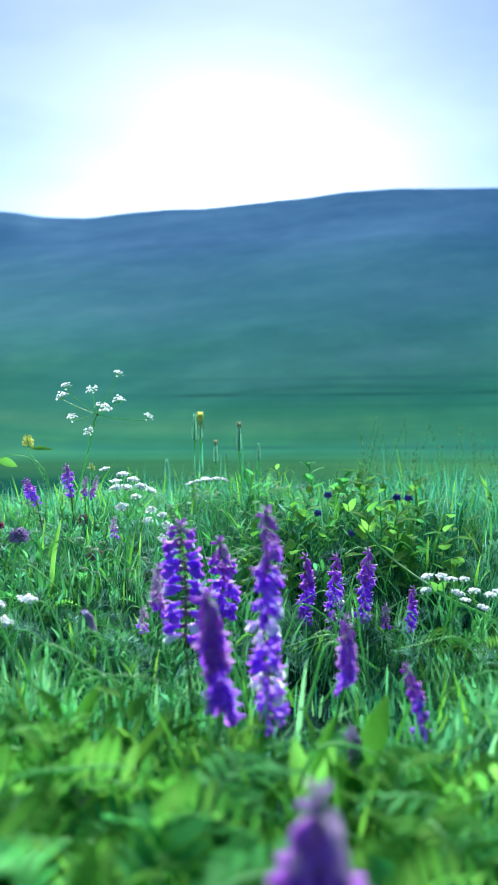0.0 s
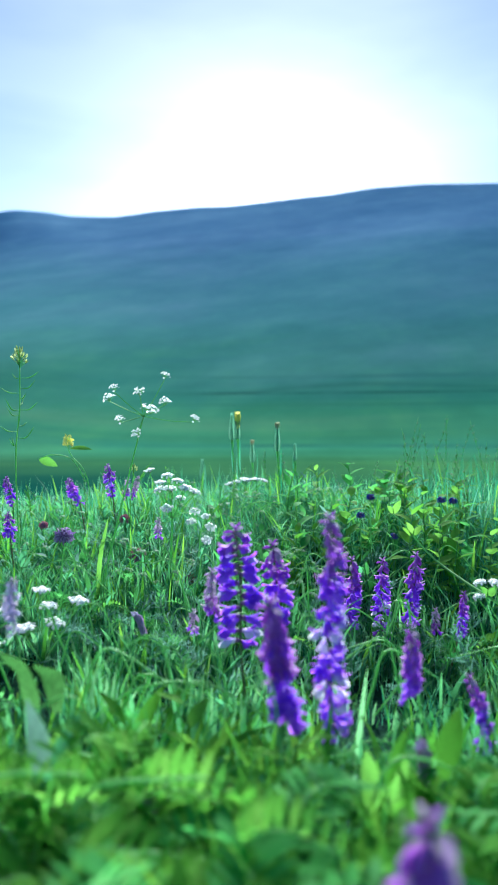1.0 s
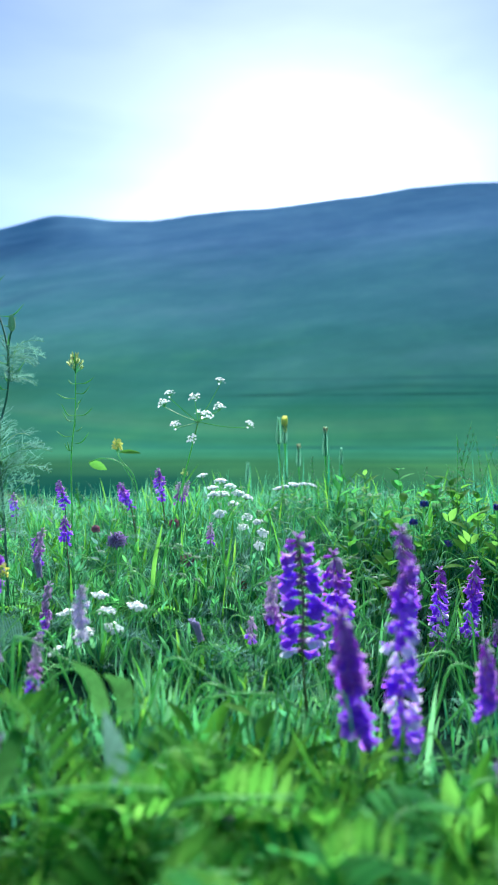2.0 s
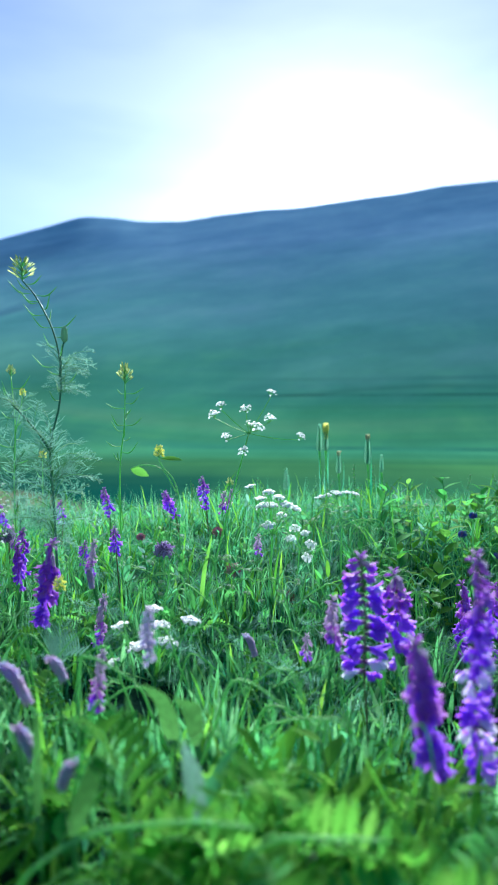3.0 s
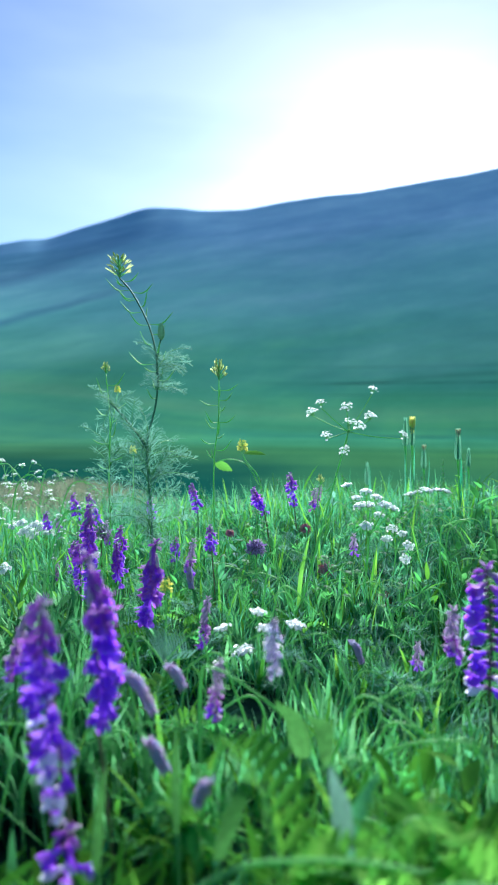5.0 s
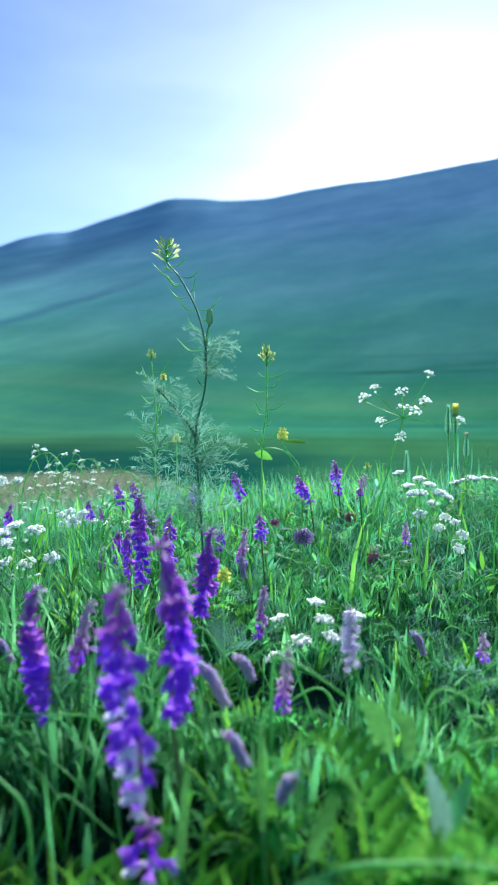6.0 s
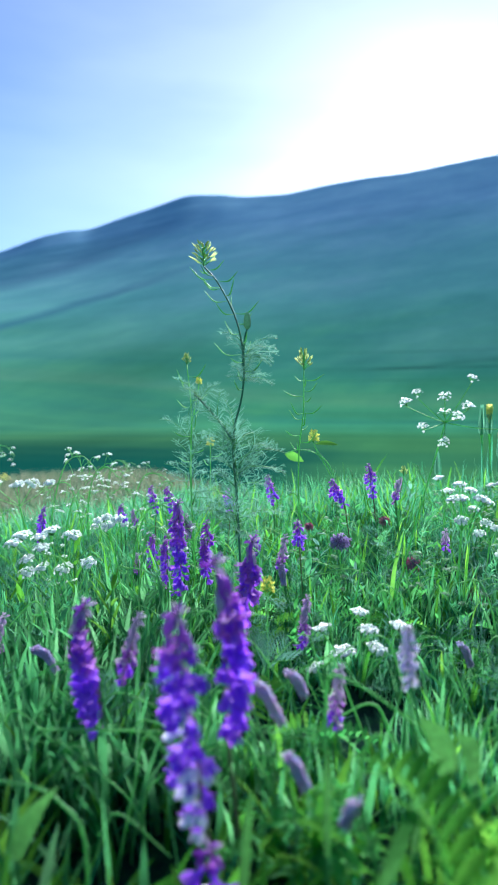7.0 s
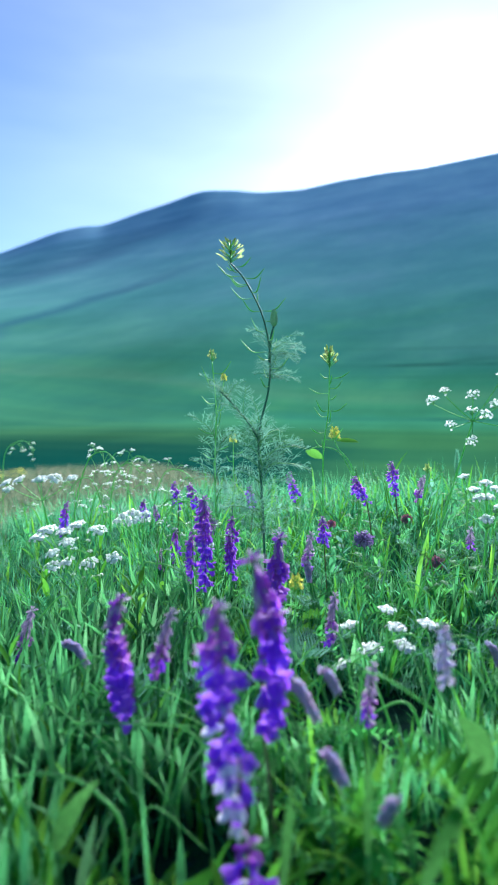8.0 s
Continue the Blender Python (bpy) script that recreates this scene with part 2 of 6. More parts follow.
    nt.links.new(turn.outputs[0], mp2.inputs[0])
    sl = noise_tex(nt, mp2.outputs[0], 1.1, 6.0, 0.62)
    # both ramps carry distance haze in their colour, bluer higher up
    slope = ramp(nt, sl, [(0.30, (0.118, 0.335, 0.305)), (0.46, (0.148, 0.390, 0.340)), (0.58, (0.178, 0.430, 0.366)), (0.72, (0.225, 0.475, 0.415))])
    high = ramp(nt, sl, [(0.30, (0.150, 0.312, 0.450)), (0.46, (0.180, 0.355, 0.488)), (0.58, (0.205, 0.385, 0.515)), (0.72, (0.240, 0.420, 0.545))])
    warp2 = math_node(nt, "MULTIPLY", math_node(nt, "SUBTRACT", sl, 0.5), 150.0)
    f_haze = math_node(nt, "MULTIPLY", math_node(nt, "SUBTRACT", math_node(nt, "ADD", sep.outputs[2], warp2), 60.0), 0.0050, True)
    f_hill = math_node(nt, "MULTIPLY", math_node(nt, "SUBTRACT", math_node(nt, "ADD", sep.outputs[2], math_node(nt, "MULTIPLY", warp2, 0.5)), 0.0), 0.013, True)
    hill = mixc(nt, f_haze, slope, high)
    # patches of pale dry turf and darker scrub
    mp3 = nt.nodes.new("ShaderNodeMapping")
    mp3.inputs["Scale"].default_value = (0.022, 0.006, 0.040)
    nt.links.new(turn.outputs[0], mp3.inputs[0])
    spots = noise_tex(nt, mp3.outputs[0], 1.0, 6.0, 0.65)
    hill = mixc(nt, 1.0, hill, ramp(nt, spots, [(0.30, (0.84, 0.82, 0.84)), (0.50, (0.93, 0.90, 0.90)), (0.68, (1.08, 1.00, 0.95))]), "MULTIPLY")
    far = mixc(nt, 1.0, far, ramp(nt, spots, [(0.30, (0.82, 0.84, 0.84)), (0.50, (1.0, 1.0, 1.0)), (0.70, (1.30, 1.18, 1.02))]), "MULTIPLY")
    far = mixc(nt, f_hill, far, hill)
    # narrow dark ditches between the fields
    for at, wide in ((300.0, 5.0), (393.0, 4.5)):
        d = math_node(nt, "ABSOLUTE", math_node(nt, "SUBTRACT", math_node(nt, "ADD", dist, math_node(nt, "MULTIPLY", warp, 0.06)), at))
        ditch = math_node(nt, "SUBTRACT", 1.0, math_node(nt, "DIVIDE", d, wide), True)
        ditch = math_node(nt, "MULTIPLY", ditch, ramp(nt, streak, [(0.35, (0.0, 0.0, 0.0)), (0.6, (0.6, 0.6, 0.6))]))
        ditch = math_node(nt, "MULTIPLY", ditch, math_node(nt, "MULTIPLY", math_node(nt, "ADD", bear, 0.26), 6.0, True))
        far = mixc(nt, ditch, far, (0.018, 0.075, 0.070))
    rise = math_node(nt, "DIVIDE", sep.outputs[2], dist)
    # thin hedge lines low on the slope, broken along their length
    for lift, thick, dark in ((0.0285, 0.0026, 0.75), (0.0120, 0.0016, 0.45), (0.0520, 0.0022, 0.35), (-0.0500, 0.0034, 0.7)):
        d = math_node(nt, "ABSOLUTE", math_node(nt, "SUBTRACT", math_node(nt, "ADD", rise, math_node(nt, "MULTIPLY", math_node(nt, "SUBTRACT", streak, 0.5), 0.010)), lift))
        line = math_node(nt, "SUBTRACT", 1.0, math_node(nt, "DIVIDE", d, thick), True)
        line = math_node(nt, "MULTIPLY", line, math_node(nt, "MULTIPLY", math_node(nt, "ADD", bear, 0.26), 6.0, True))
        line = math_node(nt, "MULTIPLY", line, ramp(nt, spots, [(0.38, (0.15, 0.15, 0.15)), (0.55, (1.0, 1.0, 1.0))]))
        far = mixc(nt, math_node(nt, "MULTIPLY", line, dark), far, (0.010, 0.055, 0.055))
    # dark blue belts that climb the far shoulder
    for a0, b0, wide in ((0.325, 0.36, 0.011), (0.372, 0.33, 0.016)):
        line = math_node(nt, "ADD", math_node(nt, "MULTIPLY", bear, b0), a0)
        d = math_node(nt, "ABSOLUTE", math_node(nt, "SUBTRACT", math_node(nt, "ADD", rise, math_node(nt, "MULTIPLY", math_node(nt, "SUBTRACT", sl, 0.5), 0.05)), line))
        belt = math_node(nt, "SUBTRACT", 1.0, math_node(nt, "DIVIDE", d, wide), True)
        gate = math_node(nt, "MULTIPLY", math_node(nt, "SUBTRACT", -0.38, bear), 8.0, True)
        belt = math_node(nt, "MULTIPLY", math_node(nt, "MULTIPLY", belt, gate), 0.6)
        far = mixc(nt, belt, far, (0.050, 0.130, 0.210))
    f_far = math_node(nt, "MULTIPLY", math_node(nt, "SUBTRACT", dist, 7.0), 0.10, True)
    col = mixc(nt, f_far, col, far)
    p = nt.nodes.new("ShaderNodeBsdfPrincipled")
    p.inputs["Roughness"].default_value = 1.0
    p.inputs["Specular IOR Level"].default_value = 0.0
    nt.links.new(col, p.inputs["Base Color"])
    bump = nt.nodes.new("ShaderNodeBump")
    bump.inputs["Strength"].default_value = 0.6
    bump.inputs["Distance"].default_value = 0.01
    nt.links.new(noise_tex(nt, pos, 140.0, 4.0), bump.inputs["Height"])
    nt.links.new(bump.outputs[0], p.inputs["Normal"])
    nt.links.new(p.outputs[0], out.inputs[0])
    return m


M_GROUND = ground_material()


# ---- shape tools ----
def smooth(a, b, v):
    t = np.clip((v - a) / (b - a), 0, 1)
    return t * t * (3 - 2 * t)


RIDGE_AZ = [-180, -120, -80, -60, -45, -39, -34.7, -32.5, -31.1, -28.2, -26, -23.4, -22.5, -20, -18.5, -14.7, -11.6, -8, -5.2, -1.8, 1, 3, 6.5, 10.7, 15, 18.6, 30, 60, 100, 180]
RIDGE_EL = [2, 3, 4, 6, 8.5, 10.5, 12.3, 12.85, 12.9, 14.0, 14.7, 15.63, 15.78, 15.78, 15.6, 15.75, 16.3, 16.7, 16.8, 17.15, 17.4, 17.5, 17.85, 17.85, 17.5, 17.2, 15, 8, 3, 2]


AZ_GRID = np.arange(-180, 180.1, 0.25)


def blurred(width):
    k = np.exp(-0.5 * (np.arange(-80, 81) * 0.25 / width) ** 2)
    el = np.interp(AZ_GRID, RIDGE_AZ, RIDGE_EL)
    return np.convolve(np.pad(el, 80, mode="edge"), k / k.sum(), mode="valid")


EL_FINE, EL_WIDE = blurred(0.45), blurred(5.0)


def near_height(x, y):
    z = -0.030 * np.exp(-((x - 0.12) / 0.20) ** 2 - ((y - 0.60) / 0.20) ** 2)
    z = z + 0.035 * np.exp(-((x + 0.08) / 0.45) ** 2 - ((y - 1.05) / 0.30) ** 2)
    z = z - 0.05 * smooth(-0.35, -1.3, x) - 0.02 * smooth(-0.2, -0.5, x) * smooth(0.7, 0.4, y)
    z = z + 0.006 * np.sin(9.1 * x + 1.3) * np.sin(7.7 * y + 0.4) + 0.004 * np.sin(23 * x + 14 * y)
    return z


def crest(az):
    return 1.15 + 3.9 * (1 - smooth(-31, -21, az) * smooth(62, 42, az))


def height(x, y):
    """Height of the bare ground."""
    x = np.asarray(x, float)
    y = np.asarray(y, float)
    r = np.hypot(x, y) + 1e-9
    az = np.degrees(np.arctan2(x, y))
    lim = np.minimum(1.0, 1.6 / r)
    z = near_height(x * lim, y * lim)
    rc = crest(az)
    z = z - 0.085 * np.maximum(0, np.minimum(r, rc) - 1.3)
    over = np.maximum(0, r - rc)
    z = z - 0.30 * over * over / (over + 0.4)
    z = np.maximum(z, -15.0 + 0.0 * r)
    u = np.clip((r - 290.0) / 1110.0, 0, 1)
    fine = np.interp(az, AZ_GRID, EL_FINE)
    wide = np.interp(az, AZ_GRID, EL_WIDE)
    el_top = wide + (fine - wide) * smooth(0.55, 1.0, u)
    top = 1400.0 * np.tan(np.radians(el_top)) + 0.2
    wav = np.sin(az * 0.11 + 2.0 * u) * 0.6 + np.sin(az * 0.23 - 5.0 * u + 1.0) * 0.4
    zh = -15.0 + (top + 15.0) * 1.05 * u * u / (u + 0.05) + 9.0 * wav * np.sin(np.pi * u)
    z = np.where(r > 290.0, zh, z)
    back = np.maximum(0, r - 1400.0)
    return np.where(r > 1400.0, np.maximum(top - 0.45 * back, -30), z)


def gz(x, y):
    return float(height(x, y))


def mesh_arrays(name, verts, faces, mats, slots=None, smooth_faces=True):
    """Mesh from an array of points and an array of equal-sided faces (or a list of such arrays)."""
    me = bpy.data.meshes.new(name)
    groups = faces if isinstance(faces, list) else [faces]
    groups = [np.asarray(g, np.int32) for g in groups if len(g)]
    me.vertices.add(len(verts))
    me.vertices.foreach_set("co", np.asarray(verts, np.float32).ravel())
    idx = np.concatenate([g.ravel() for g in groups])
    tot = np.concatenate([np.full(len(g), g.shape[1], np.int32) for g in groups])
    start = np.concatenate([[0], np.cumsum(tot)[:-1]]).astype(np.int32)
    me.loops.add(len(idx))
    me.loops.foreach_set("vertex_index", idx)
    me.polygons.add(len(tot))
    me.polygons.foreach_set("loop_start", start)
    me.polygons.foreach_set("loop_total", tot)
    me.polygons.foreach_set("use_smooth", np.full(len(tot), smooth_faces))
    for mt in mats:
        me.materials.append(mt)
    if slots is not None:
        me.polygons.foreach_set("material_index", np.asarray(slots, np.int32))
    me.update(calc_edges=True)
    me.validate()
    return me


class Shape:
    """Gathers points and faces of one mesh."""

    def __init__(self):
        self.v, self.f, self.s = [], [], []

    def tube(self, pts, radii, sides=5, slot=0, flat=1.0):
        pts = [Vector(p) for p in pts]
        n = len(pts)
        if isinstance(radii, (int, float)):
            radii = [radii] * n
        radii = [float(r) for r in radii]
        base = len(self.v)
        side = None
        for i, p in enumerate(pts):
            d = (pts[min(i + 1, n - 1)] - pts[max(i - 1, 0)]).normalized()
            if side is None:
                ref = Vector((0, 0, 1)) if abs(d.z) < 0.9 else Vector((1, 0, 0))
                side = d.cross(ref).normalized()
            else:
                side = (side - d * side.dot(d)).normalized()
            up = side.cross(d)
            for k in range(sides):
                a = 2 * math.pi * k / sides
                self.v.append(p + radii[i] * (math.cos(a) * side + flat * math.sin(a) * up))
        for i in range(n - 1):
            for k in range(sides):
                a, b = base + i * sides + k, base + i * sides + (k + 1) % sides
                self.f.append((a, b, b + sides, a + sides))
                self.s.append(slot)
        self.f.append(tuple(base + k for k in range(sides))[::-1])
        self.f.append(tuple(base + (n - 1) * sides + k for k in range(sides)))
        self.s += [slot, slot]
        return self

    def leaf(self, root, along, normal, length, width, slot=0, bend=0.15, cup=0.2, steps=4, tip=0.08, belly=0.45):
        """A blade with a midrib fold, widest at belly, bending away from its normal."""
        a = Vector(along).normalized()
        nrm = Vector(normal)
        nrm = (nrm - a * nrm.dot(a)).normalized()
        side = a.cross(nrm)
        base = len(self.v)
        for i in range(steps + 1):
            t = i / steps
            w = width * 0.5 * max(tip if i else 0.18, (math.sin(math.pi * min(1.0, t ** (math.log(0.5) / math.log(belly)))) ** 0.8 if 0 < t < 1 else 0))
            c = Vector(root) + a * length * t - nrm * bend * length * t * t
            self.v += [c - side * w + nrm * cup * w, c, c + side * w + nrm * cup * w]
        for i in range(steps):
            b = base + 3 * i
            self.f += [(b, b + 1, b + 4, b + 3), (b + 1, b + 2, b + 5, b + 4)]
            self.s += [slot, slot]
        return self

    def mesh(self, name, mats):
        me = bpy.data.meshes.new(name)
        me.from_pydata([tuple(p) for p in self.v], [], self.f)
        for mt in mats:
            me.materials.append(mt)
        me.polygons.foreach_set("material_index", self.s)
        me.polygons.foreach_set("use_smooth", [True] * len(self.f))
        me.update()
        return me


def curve_pts(ctrl, n=10):
    """Catmull-Rom through the control points."""
    c = [Vector(p) for p in ctrl]
    c = [c[0] * 2 - c[1]] + c + [c[-1] * 2 - c[-2]]
    out = []
    seg = len(c) - 3
    for s in range(seg):
        p0, p1, p2, p3 = c[s:s + 4]
        for k in range(n):
            t = k / n
            out.append(0.5 * ((2 * p1) + (p2 - p0) * t + (2 * p0 - 5 * p1 + 4 * p2 - p3) * t * t + (3 * p1 - p0 - 3 * p2 + p3) * t ** 3))
    out.append(c[-2])
    return out


def thing(name, base, label, category, group="", kind=""):
    e = new(name, None)
    e.empty_display_size = 0.01
    e.matrix_basis = Matrix.Translation(base)
    return tagged(e, label, category, group, kind)


def part(name, mesh, parent, m=None, label=""):
    """A mesh under a thing (or a part); m is its place in the world."""
    o = new(name, mesh)
    root = parent
    back = Matrix.Identity(4)
    while root is not None:
        back = root.matrix_basis @ back
        root = root.parent
    o.parent = parent
    o.matrix_basis = back.inverted() @ (m if m is not None else Matrix.Identity(4))
    if label:
        tagged(o, label)
    return o


def aim(p, out, scale=1.0, up=(0, 0, 1), spin=0.0):
    """Pose with local x along out and local z near up."""
    x = Vector(out).normalized()
    u = Vector(up)
    if abs(x.dot(u.normalized())) > 0.98:
        u = Vector((0, 1, 0.1))
    y = u.cross(x).normalized()
    z = x.cross(y)
    r = Matrix((x, y, z)).transposed().to_4x4()
    return Matrix.Translation(p) @ r @ Matrix.Rotation(spin, 4, "X") @ Matrix.Scale(scale, 4)


# ---- ground: one sheet from underfoot to beyond the mountain ----
def build_ground():
    rad = np.concatenate([np.geomspace(0.03, 2.0, 110), np.geomspace(2.08, 60, 60), np.geomspace(63, 290, 36), np.linspace(300, 1400, 110), np.geomspace(1415, 4500, 14)])
    azs = np.concatenate([np.arange(-180, -55, 3.0), np.arange(-55, 32, 0.28), np.arange(32, 180, 3.0)])
    na, nr = len(azs), len(rad)
    A, R = np.meshgrid(np.radians(azs), rad)
    X, Y = R * np.sin(A), R * np.cos(A)
    Z = height(X, Y)
    v = np.stack([X, Y, Z], -1).reshape(-1, 3)
    v = np.vstack([v, [[0, 0, gz(0, 0)]]])
    i, j = np.meshgrid(np.arange(nr - 1), np.arange(na), indexing="ij")
    j2 = (j + 1) % na
    quads = np.stack([i * na + j, (i + 1) * na + j, (i + 1) * na + j2, i * na + j2], -1).reshape(-1, 4)[:, ::-1]
    k = np.arange(na)
    tris = np.stack([np.full(na, nr * na), k, (k + 1) % na], -1)[:, ::-1]
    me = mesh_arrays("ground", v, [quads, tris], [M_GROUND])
    tagged(new("ground", me), "green meadow, valley fields and a bare mountain slope, haze painted in blue-green", "ground", kind="structure")


build_ground()


# ---- grass ----
G = np.random.default_rng(11)
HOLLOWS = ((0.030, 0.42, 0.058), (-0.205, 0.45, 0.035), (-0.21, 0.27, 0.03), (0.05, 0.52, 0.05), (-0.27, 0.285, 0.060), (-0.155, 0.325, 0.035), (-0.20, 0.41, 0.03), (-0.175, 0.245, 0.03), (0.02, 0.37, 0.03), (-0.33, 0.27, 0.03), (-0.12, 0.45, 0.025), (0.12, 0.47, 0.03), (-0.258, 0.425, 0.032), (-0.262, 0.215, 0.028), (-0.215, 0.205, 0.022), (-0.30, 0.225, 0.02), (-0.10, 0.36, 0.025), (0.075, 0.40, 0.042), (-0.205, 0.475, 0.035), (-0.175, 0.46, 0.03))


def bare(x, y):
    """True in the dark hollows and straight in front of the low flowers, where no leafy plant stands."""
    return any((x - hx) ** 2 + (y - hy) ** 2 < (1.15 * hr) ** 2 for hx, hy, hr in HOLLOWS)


def scatter(n, az0, az1, r0, r1, power=1.0):
    """Random places in a sector; power under 2 crowds them towards the middle."""
    az = np.radians(G.uniform(az0, az1, n))
    r = (G.uniform(r0 ** power, r1 ** power, n)) ** (1 / power)
    x, y = r * np.sin(az) - 0.06, r * np.cos(az)
    keep = np.ones(n, bool)
    for hx, hy, hr in HOLLOWS:
        keep &= ((x - hx) ** 2 + (y - hy) ** 2 > hr * hr * G.uniform(0.1, 1.6, n))
    for t, eye, target, roll in PATH:
        keep &= (x - eye[0]) ** 2 + (y - eye[1]) ** 2 > 0.075 ** 2
    return x[keep], y[keep]


def blades(name, x, y, length, width, lean, bend, mat, label, steps=4, fold=0.25):
    """Many curved blades in one mesh: each rises from the ground, leans one way and bends over."""
    n = len(x)
    z = height(x, y) - 0.004
    az = G.uniform(0, 2 * np.pi, n)
    dx, dy = np.cos(az), np.sin(az)
    face = az + G.uniform(-0.9, 0.9, n)
    sx, sy = -np.sin(face), np.cos(face)
    rows = []
    for i in range(steps + 1):
        t = i / steps
        ang = lean + bend * t
        h = length * t * np.cos(ang * 0.75)
        o = length * t * np.sin(ang * 0.75)
        w = width * 0.5 * (np.sin(np.pi * (0.22 + 0.74 * t)) ** 0.8 if i < steps else 0.02)
        c = np.stack([x + dx * o, y + dy * o, z + h], -1)
        s = np.stack([sx * w, sy * w, fold * w], -1)
        rows += [c - s, c + s]
    v = np.stack(rows, 1)
    m = 2 * (steps + 1)
    k = np.arange(n)[:, None] * m
    f = [np.concatenate([k + 2 * i, k + 2 * i + 1, k + 2 * i + 3, k + 2 * i + 2], 1) for i in range(steps)]
    me = mesh_arrays(name, v.reshape(-1, 3), np.concatenate(f), [mat])
    return tagged(new(name, me), label, "grass", kind="stuff")


def clump(x, y):
    """Patchiness of the sward, about 0 to 1."""
    a = np.sin(31 * x + 7 * np.sin(11 * y)) * np.sin(27 * y + 5 * np.sin(13 * x + 1))
    b = np.sin(67 * x + 3 + 4 * np.sin(29 * y)) * np.sin(59 * y)
    return 0.5 + 0.32 * a + 0.18 * b


def tall(x, y):
    """How high the sward stands."""
    h = 0.046 + 0.020 * smooth(0.55, 1.0, y) + 0.020 * smooth(0.1, 0.35, x) * smooth(0.5, 0.9, y)
    return (h - 0.012 * smooth(0.33, 0.45, y) * smooth(0.65, 0.5, y)) * (0.55 + 0.90 * clump(x, y))


def patchy(n, *place):
    x, y = scatter(n, *place)
    keep = G.uniform(0, 1, len(x)) < 0.15 + 1.25 * clump(x + 0.3, y) ** 1.4
    return x[keep], y[keep]


def thin(x, y, near, crest_share):
    """Fewer blades close to the viewer and along the crest, where leaves take over."""
    p = np.where(np.hypot(x + 0.06, y) < 0.42, near, 1.0) * np.where(y > 0.58, np.where(x < 0.12, crest_share, 0.25 + 0.5 * crest_share), 1.0)
    keep = G.uniform(0, 1, len(x)) < p
    return x[keep], y[keep]


def sward():
    x, y = thin(*patchy(100000, -54, 36, 0.10, 1.60, 1.35), 0.42, 0.70)
    far = np.hypot(x + 0.06, y) + G.uniform(-0.12, 0.12, len(x)) > 0.42
    for pick, mat, name, label in ((~far, M_GRASS, "fine_grass", "dense fine green meadow grass"), (far, M_GRASS_MID, "soft_grass", "soft grey-green fine grass in the sward")):
        u, v = x[pick], y[pick]
        n = len(u)
        blades(name, u, v, tall(u, v) * G.uniform(0.5, 1.25, n), G.uniform(0.0006, 0.0016, n), G.uniform(0.0, 0.30, n), G.uniform(0.05, 1.0, n), mat, label)
    x, y = thin(*patchy(34000, -52, 34, 0.12, 1.45, 1.6), 0.7, 0.7)
    n = len(x)
    blades("blue_grass", x, y, tall(x, y) * G.uniform(0.5, 1.15, n), G.uniform(0.0005, 0.0013, n), G.uniform(0.0, 0.40, n), G.uniform(0.1, 1.2, n), M_GRASS_BLUE, "thin blue-green grass blades among the sward")
    x, y = thin(*patchy(5200, -52, 34, 0.13, 1.2, 1.3), 1.0, 0.8)
    n = len(x)
    blades("broad_grass", x, y, tall(x, y) * G.uniform(0.8, 1.45, n), G.uniform(0.0016, 0.0038, n), G.uniform(0.0, 0.35, n), G.uniform(0.05, 0.9, n), M_BROAD, "broad bright green grass leaves", 6)
    x, y = patchy(1000, -48, 30, 0.14, 0.34, 1.2)
    n = len(x)
    blades("front_grass", x, y, G.uniform(0.045, 0.080, n), G.uniform(0.0032, 0.0085, n), G.uniform(0.0, 0.45, n), G.uniform(0.1, 1.3, n), M_BROAD, "fresh green grass leaves close to the viewer", 7)
    x, y = scatter(700, -58, -24, 0.17, 0.38, 1.2)
    n = len(x)
    blades("lance_grass", x, y, G.uniform(0.040, 0.078, n), G.uniform(0.0030, 0.0075, n), G.uniform(0.0, 0.40, n), G.uniform(0.1, 1.1, n), M_BROAD, "upright light green lance-shaped grass leaves", 7)
    x, y = patchy(4200, -56, 30, 0.34, 0.70, 1.4)
    n = len(x)
    blades("upright_grass", x, y, tall(x, y) * G.uniform(0.8, 1.35, n), G.uniform(0.0022, 0.0046, n), G.uniform(0.0, 0.22, n), G.uniform(0.0, 0.6, n), M_LIGHT, "soft light green upright grass leaves", 6)
    x, y = scatter(2200, -58, -30, 0.32, 0.72, 1.4)
    n = len(x)
    blades("slope_grass", x, y, G.uniform(0.045, 0.085, n), G.uniform(0.0026, 0.0056, n), G.uniform(0.0, 0.25, n), G.uniform(0.0, 0.7, n), M_LIGHT, "tall soft light green grass leaves on the sloping side", 6)
    x, y = scatter(30000, 28, 314, 0.12, 2.6, 1.7)
    n = len(x)
    blades("meadow_grass", x, y, tall(x * 0, y * 0) * G.uniform(0.6, 1.3, n), G.uniform(0.0015, 0.0040, n), G.uniform(0.0, 0.55, n), G.uniform(0.1, 1.3, n), M_GRASS, "green meadow grass around the clearing")
    x, y = scatter(42000, -75, -14, 1.15, 5.2, 1.3)
    n = len(x)
    blades("shoulder_grass", x, y, G.uniform(0.02, 0.07, n), G.uniform(0.0012, 0.0032, n), G.uniform(0.0, 0.6, n), G.uniform(0.1, 1.3, n), M_DRY, "short half-dry grass on the sloping shoulder", 3)

    x, y = G.uniform(0.20, 0.55, 700), G.uniform(0.85, 1.25, 700)
    n = len(x)
